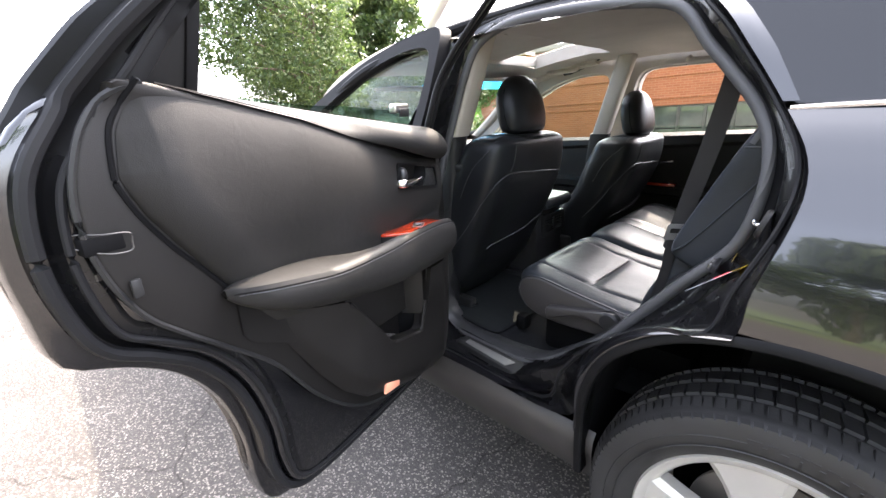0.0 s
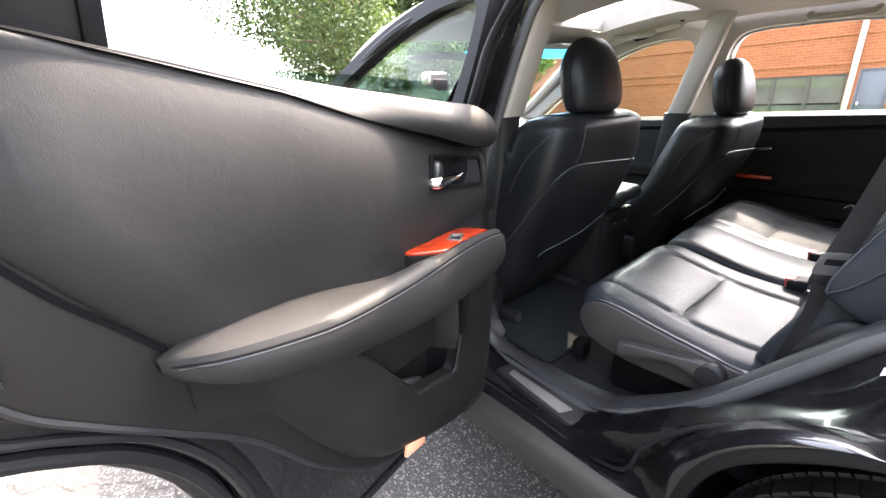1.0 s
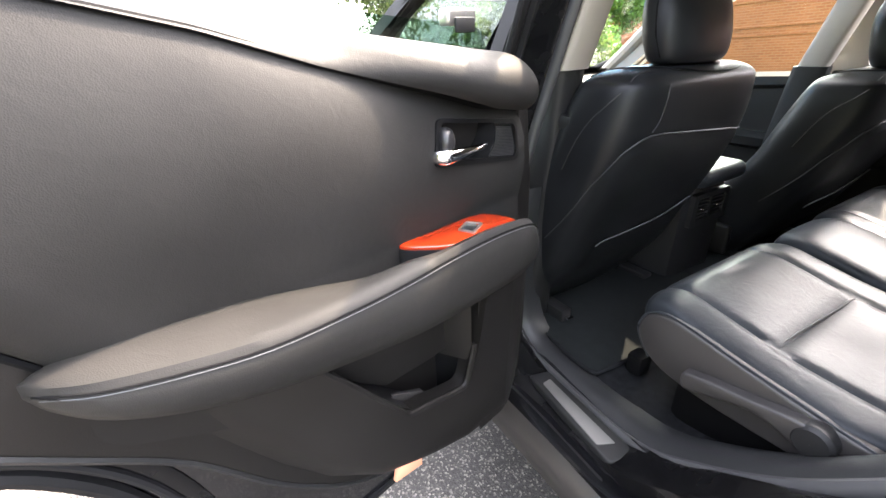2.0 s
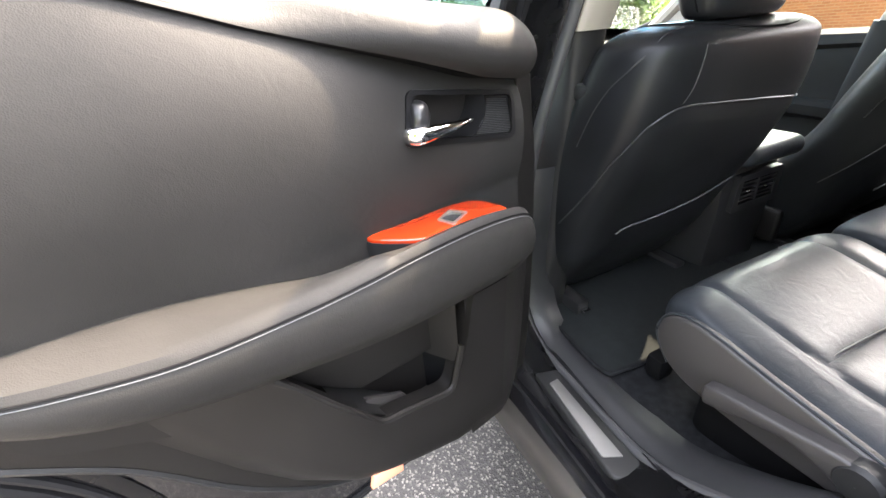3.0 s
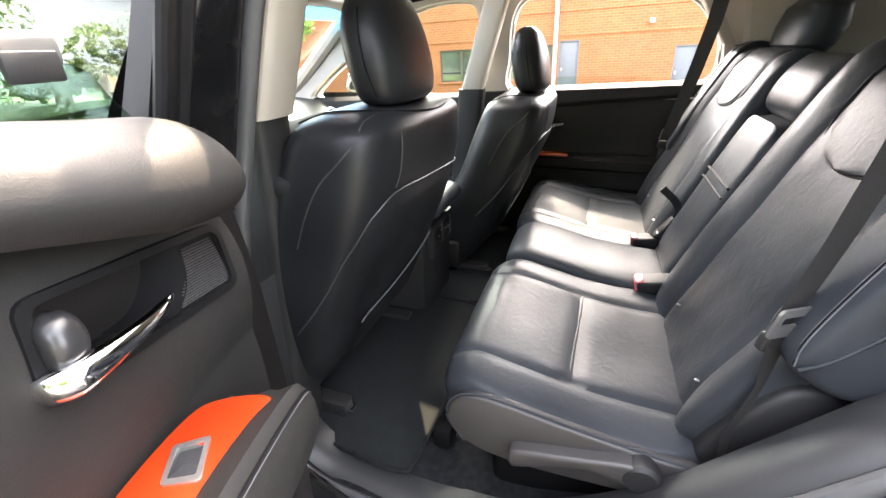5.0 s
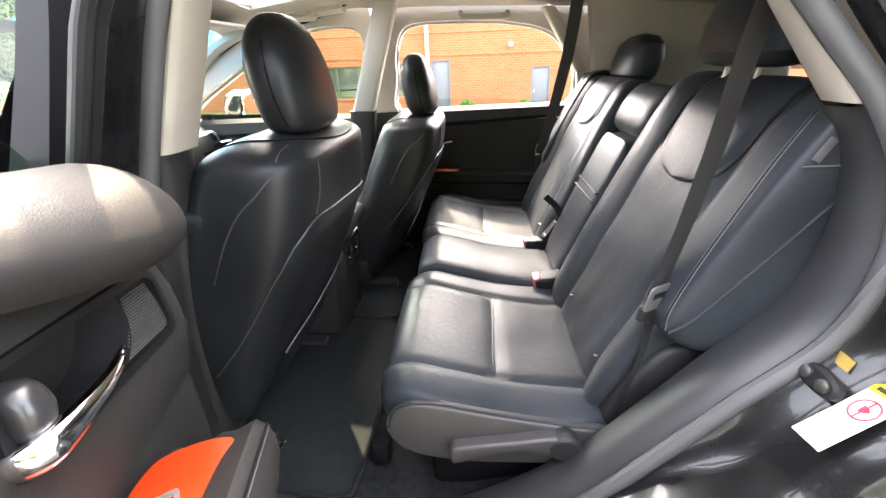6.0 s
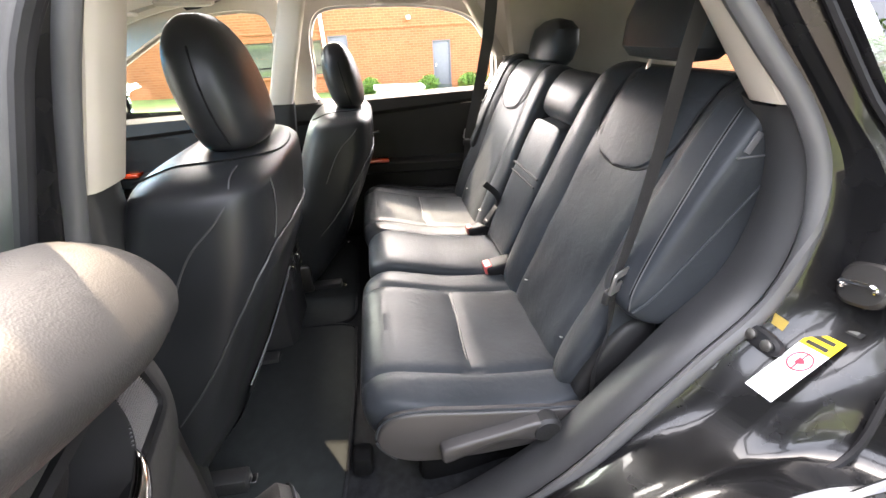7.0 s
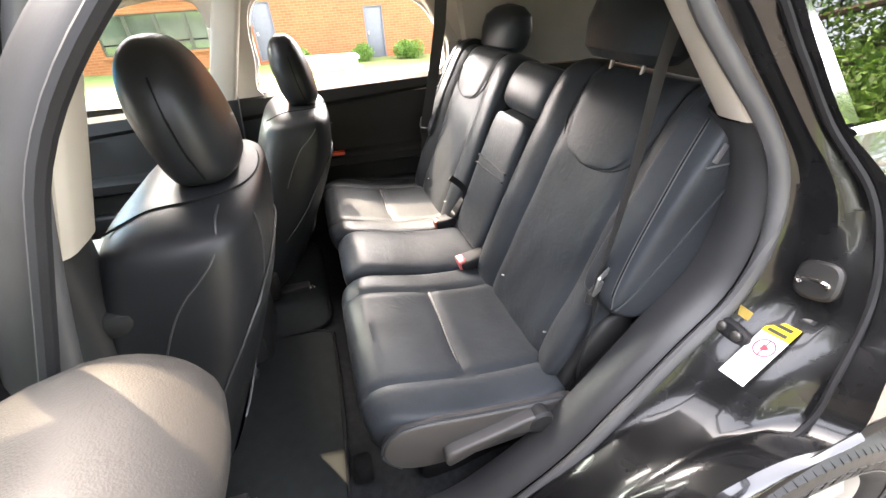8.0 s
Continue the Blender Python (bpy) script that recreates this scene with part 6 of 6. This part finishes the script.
# ---- outside ----
def brick_mat():
    m = BRICK
    nt = m.node_tree
    b = nt.nodes["Principled BSDF"]
    tc = nt.nodes.new("ShaderNodeTexCoord")
    sep = nt.nodes.new("ShaderNodeSeparateXYZ")
    nt.links.new(tc.outputs["Object"], sep.inputs[0])
    cmb = nt.nodes.new("ShaderNodeCombineXYZ")
    nt.links.new(sep.outputs["X"], cmb.inputs["X"])
    nt.links.new(sep.outputs["Z"], cmb.inputs["Y"])
    br = nt.nodes.new("ShaderNodeTexBrick")
    br.inputs["Color1"].default_value = (0.215, 0.061, 0.018, 1)
    br.inputs["Color2"].default_value = (0.255, 0.080, 0.027, 1)
    br.inputs["Mortar"].default_value = (0.265, 0.123, 0.058, 1)
    br.inputs["Scale"].default_value = 1.0
    br.inputs["Brick Width"].default_value = 0.30
    br.inputs["Row Height"].default_value = 0.10
    br.inputs["Mortar Size"].default_value = 0.010
    nt.links.new(cmb.outputs[0], br.inputs["Vector"])
    ns = nt.nodes.new("ShaderNodeTexNoise")
    ns.inputs["Scale"].default_value = 0.7
    ns.inputs["Detail"].default_value = 5
    nt.links.new(tc.outputs["Object"], ns.inputs["Vector"])
    mr = nt.nodes.new("ShaderNodeMapRange")
    mr.inputs["To Min"].default_value, mr.inputs["To Max"].default_value = 0.8, 1.2
    nt.links.new(ns.outputs["Fac"], mr.inputs["Value"])
    sc = nt.nodes.new("ShaderNodeVectorMath")
    sc.operation = "SCALE"
    nt.links.new(br.outputs["Color"], sc.inputs[0])
    nt.links.new(mr.outputs["Result"], sc.inputs["Scale"])
    nt.links.new(sc.outputs["Vector"], b.inputs["Base Color"])
    return m


brick_mat()
BY = 20.5
bld = thing("brick_building", "long low orange brick building with grey steel doors", "building", Matrix.Translation((0, BY, -1.1)) @ Matrix.Rotation(radians(-1.8), 4, "Y"))
DOORS = [(3.25, 4.08, 0.0, 2.05), (-1.34, -0.50, 0.30, 2.46)]
WINDOWS = [(-6.9, -1.62, 0.95, 2.33)]
xs_ = sorted({-32.0, 26.0, *(v for d in DOORS + WINDOWS for v in d[:2])})
zs_ = sorted({-1.2, 5.4, *(v for d in DOORS + WINDOWS for v in d[2:])})
bm = bmesh.new()
for x0, x1 in zip(xs_, xs_[1:]):
    for z0, z1 in zip(zs_, zs_[1:]):
        cx, cz = (x0 + x1) / 2, (z0 + z1) / 2
        if any(d[0] < cx < d[1] and d[2] < cz < d[3] for d in DOORS + WINDOWS):
            continue
        v = [bm.verts.new(p) for p in ((x0, 0, z0), (x1, 0, z0), (x1, 0, z1), (x0, 0, z1))]
        bm.faces.new(v)
bmesh.ops.remove_doubles(bm, verts=bm.verts, dist=1e-4)
r = bmesh.ops.extrude_face_region(bm, geom=bm.faces[:])
bmesh.ops.translate(bm, vec=(0, 0.3, 0), verts=[g for g in r["geom"] if isinstance(g, bmesh.types.BMVert)])


def bpart(name, bm_, material, lab="", parent=None):
    ob = part(name, bm_, material, parent or bld, lab)
    if parent is None:
        ob.matrix_parent_inverse = Matrix.Identity(4)
    return ob


bpart("wall", finish(bm, False), BRICK, "orange brick wall in thin courses")
for z, h in ((2.62, 0.10), (2.30, 0.06), (3.55, 0.10)):
    bpart("string_course", rbox((-32, -0.035, z), (-7.2, 0.02, z + h), 0.005) if z == 2.30 else rbox((-32, -0.035, z), (26, 0.02, z + h), 0.005), BRICK)
bpart("roof_slab", rbox((-32.3, -0.3, 5.4), (26.3, 14, 5.65), 0.02), CONCRETE)
bpart("side_wall", rbox((25.7, 0.3, -1.2), (26, 14, 5.4), 0), BRICK)
for x0, x1, z0, z1 in DOORS:
    d = bpart("door", rbox((x0 + .05, .08, z0), (x1 - .05, .13, z1 - .05), 0.004), STEEL_DOOR, "grey steel door")
    bpart("door_frame", ring_frame([(x0 + .05, z0), (x1 - .05, z0), (x1 - .05, z1 - .05), (x0 + .05, z1 - .05)], [(x0, z0 - .02), (x1, z0 - .02), (x1, z1), (x0, z1)], lambda a, b, t: Vector((a, t, b)), .02, .14), STEEL_DOOR, "", d)
    bpart("door_knob", rbox((x0 + .10, .03, z0 + .95), (x0 + .16, .09, z0 + 1.07), 0.01), SATIN, "", d)
WGL = mat("window_reflecting", (0.05, 0.06, 0.045), 0.05, vary=0.5, scale=0.8, spec=1.0)
for x0, x1, z0, z1 in WINDOWS:
    n = 5
    for i in range(n):
        a, b = x0 + (x1 - x0) * i / n, x0 + (x1 - x0) * (i + 1) / n
        w = bpart("window", ring_frame([(a + .06, z0 + .06), (b - .06, z0 + .06), (b - .06, z1 - .06), (a + .06, z1 - .06)], [(a, z0), (b, z0), (b, z1), (a, z1)], lambda p, q, t: Vector((p, t, q)), .06, .16), mat("bronze_frame", (.05, .045, .035), .4), "bronze-framed window with dark glass")
        bpart("pane", rbox((a + .05, .10, z0 + .05), (b - .05, .12, z1 - .05), 0), WGL, "", w)
        bpart("glazing_bar", rbox((a + .05, .09, z0 + .35), (b - .05, .13, z0 + .40), 0), BLACK, "", w)
    bpart("window_sill", rbox((x0 - .1, -.06, z0 - .12), (x1 + .1, .1, z0), 0.01), BRICK)
bpart("downpipe", tube([(-1.50, -.13, -.8), (-1.50, -.13, 5.3)], .085, 10), mat("pale_pipe", (.50, .46, .36), .5), "pale downpipe")
bpart("wall_lamp", rbox((2.15, -.22, 2.92), (2.33, 0, 3.08), 0.04, 3), WHITE, "small white wall lamp")

# utility boxes on the lawn
box = thing("utility_box", "pale concrete utility box on the lawn", "utility box", (1.4, 17, -1.0))
part("base", rbox((0.45, 16.6, -1.15), (2.25, 17.6, -.52), 0.03), CONCRETE, box)
part("cover", rbox((0.38, 16.55, -.52), (2.32, 17.65, -.44), 0.02), WHITE, box)
part("side_cover", rbox((1.7, 16.3, -.95), (2.4, 16.9, -.74), 0.02), CONCRETE, box)


def leaf_cloud(name, parent, centres, n, size, material, seed, lab=""):
    """Many small leaves round clump centres [(x, y, z, r)]; one mesh."""
    rng = np.random.default_rng(seed)
    cs = np.array(centres)
    pick = rng.choice(len(cs), n, p=cs[:, 3] ** 2 / (cs[:, 3] ** 2).sum())
    d = rng.normal(size=(n, 3))
    d /= np.linalg.norm(d, axis=1)[:, None]
    rad = rng.uniform(0.35, 1.0, n) ** 0.5
    c = cs[pick, :3] + d * (cs[pick, 3] * rad)[:, None]
    a = rng.normal(size=(n, 3))
    a /= np.linalg.norm(a, axis=1)[:, None]
    b = np.cross(a, rng.normal(size=(n, 3)))
    b /= np.linalg.norm(b, axis=1)[:, None]
    s = size * rng.uniform(0.6, 1.3, n)[:, None]
    v = np.stack([c - a * s, c + b * s * 0.45, c + a * s, c - b * s * 0.45], 1).reshape(-1, 3)
    me = bpy.data.meshes.new(name)
    me.from_pydata(v.tolist(), [], [(4 * i, 4 * i + 1, 4 * i + 2, 4 * i + 3) for i in range(n)])
    me.materials.append(material)
    ob = new(name, me)
    ob.parent = parent
    if parent is not None:
        ob.matrix_parent_inverse = parent.matrix_basis.inverted()
    if lab:
        tagged(ob, lab)
    return ob


def tree(at, height, spread, seed, lab, leaves=9000, size=0.16, low=0.22, leaf=LEAF):
    rng = random.Random(seed)
    t = thing("tree", lab, "tree", at, "trees")
    x, y, z = at
    trunk = [(x + 0.06 * height * (k / 6) * rng.uniform(-.4, .4), y + 0.05 * height * (k / 6) * rng.uniform(-.4, .4), z + height * 0.8 * k / 6) for k in range(7)]
    part("trunk", tube(catmull(trunk, 4), lambda s: height * 0.022 * (1 - 0.8 * s), 10), BARK, t)
    centres = []
    for k in range(16):
        s = low + 0.02 + (0.78 - low) * k / 15
        p = Vector(trunk[min(6, int(s / 0.8 * 6))])
        p.z = z + height * s
        q = rng.uniform(0, 6.283)
        ln = spread * (1.0 - 0.55 * abs((s - 0.45) / 0.5)) * rng.uniform(0.7, 1.1)
        e = p + Vector((math.cos(q) * ln, math.sin(q) * ln, height * rng.uniform(0.03, 0.16)))
        m = p.lerp(e, 0.5) + Vector((0, 0, height * 0.03))
        part("limb", tube(catmull([p, m, e], 4), lambda u: height * 0.008 * (1 - 0.8 * u) + 0.004, 6), BARK, t)
        for w in (0.45, 0.7, 0.9, 1.05):
            c = p.lerp(e, w)
            centres.append((c.x + rng.uniform(-.4, .4), c.y + rng.uniform(-.4, .4), c.z + rng.uniform(-.3, .4), spread * rng.uniform(.16, .30)))
    for k in range(6):
        centres.append((x + rng.uniform(-.5, .5) * spread * .5, y + rng.uniform(-.5, .5) * spread * .5, z + height * rng.uniform(.75, .98), spread * rng.uniform(.18, .28)))
    leaf_cloud("crown", t, centres, leaves, size, leaf, seed)
    return t


tree((-11.5, 6.6, -.1), 8.5, 4.0, 5, "broad green tree at the edge of the car park", 56000, 0.062, 0.12)
tree((-17.5, 13.5, -.4), 9.0, 4.5, 8, "green tree behind the front of the car", 24000, 0.11, 0.15)
tree((-14.0, 9.3, -.3), 7.5, 2.9, 9, "dense green tree beyond the car park edge", 36000, 0.12, 0.06)
tree((-13.0, -9.5, 0), 8.0, 4.2, 26, "leafy tree across the car park", 12000, 0.2, 0.1)
tree((-12.5, -1.6, 0), 8.0, 3.2, 11, "sparse young tree with thin branches", 5000, 0.09, 0.4)
tree((2.0, -14, 0), 8.6, 4.4, 21, "leafy tree across the car park", 14000, 0.23, 0.12)
tree((8.5, -15, 0), 9.2, 4.6, 22, "leafy tree across the car park", 14000, 0.23, 0.12)
tree((-5.5, -16, 0), 6.6, 3.8, 23, "leafy tree across the car park", 9000, 0.2, 0.15)
tree((15, -8, 0), 7.0, 3.6, 24, "leafy tree across the car park", 8000, 0.2, 0.15)
tree((-14.0, 16.0, -.9), 4.4, 2.6, 41, "bright green tree on the lawn beyond the windscreen", 16000, 0.11, 0.04, LEAF_B)
tree((-9.6, 9.4, -.3), 3.4, 1.7, 43, "green tree beside the car park", 16000, 0.085, 0.2)
tree((12.5, -4.2, 0), 11.0, 4.6, 25, "tall leafy tree beside the parked car", 26000, 0.09, 0.12, LEAF_B)
bm = loft([[(x, y, 0.02 + 0.02 * min(1, max(0, (-9.0 - y) * 5))) for x in steps(-40, 40, 9)] for y in (-8.98, -9.2, -14, -40)])
solo("verge", bm, GRASS, "green verge across the car park", "lawn", "stuff")


def bush(at, r, seed, lab, n=2600):
    b = thing("bush", lab, "bush", at, "bushes")
    rng = random.Random(seed)
    x, y, z = at
    for k in range(5):
        q = rng.uniform(0, 6.283)
        part("stem", tube([(x, y, z), (x + math.cos(q) * r * .4, y + math.sin(q) * r * .4, z + r * .8)], 0.015, 5), BARK, b)
    cs = [(x + rng.uniform(-.5, .5) * r, y + rng.uniform(-.4, .4) * r, z + r * rng.uniform(.35, .75), r * rng.uniform(.35, .55)) for k in range(10)]
    leaf_cloud("foliage", b, cs, n, 0.055, LEAF_B, seed)


bush((4.75, 19.3, -1.02), 0.72, 31, "round clipped green bush by the grey door")
bush((2.75, 19.5, -1.02), 0.62, 32, "small green bush behind the utility box")
bush((0.15, 19.4, -1.0), 0.6, 33, "small green bush near the wall")
far = thing("far_building", "pale low building in the distance", "building", (-40, -14, 0))
part("walls", rbox((-44, -24, -0.1), (-36, -8.0, 4.2), 0.05), CONCRETE, far)
part("roof", rbox((-44.4, -24.4, 4.2), (-35.6, -7.6, 4.6), 0.05), mat("far_roof", (.45, .42, .38), .8), far)
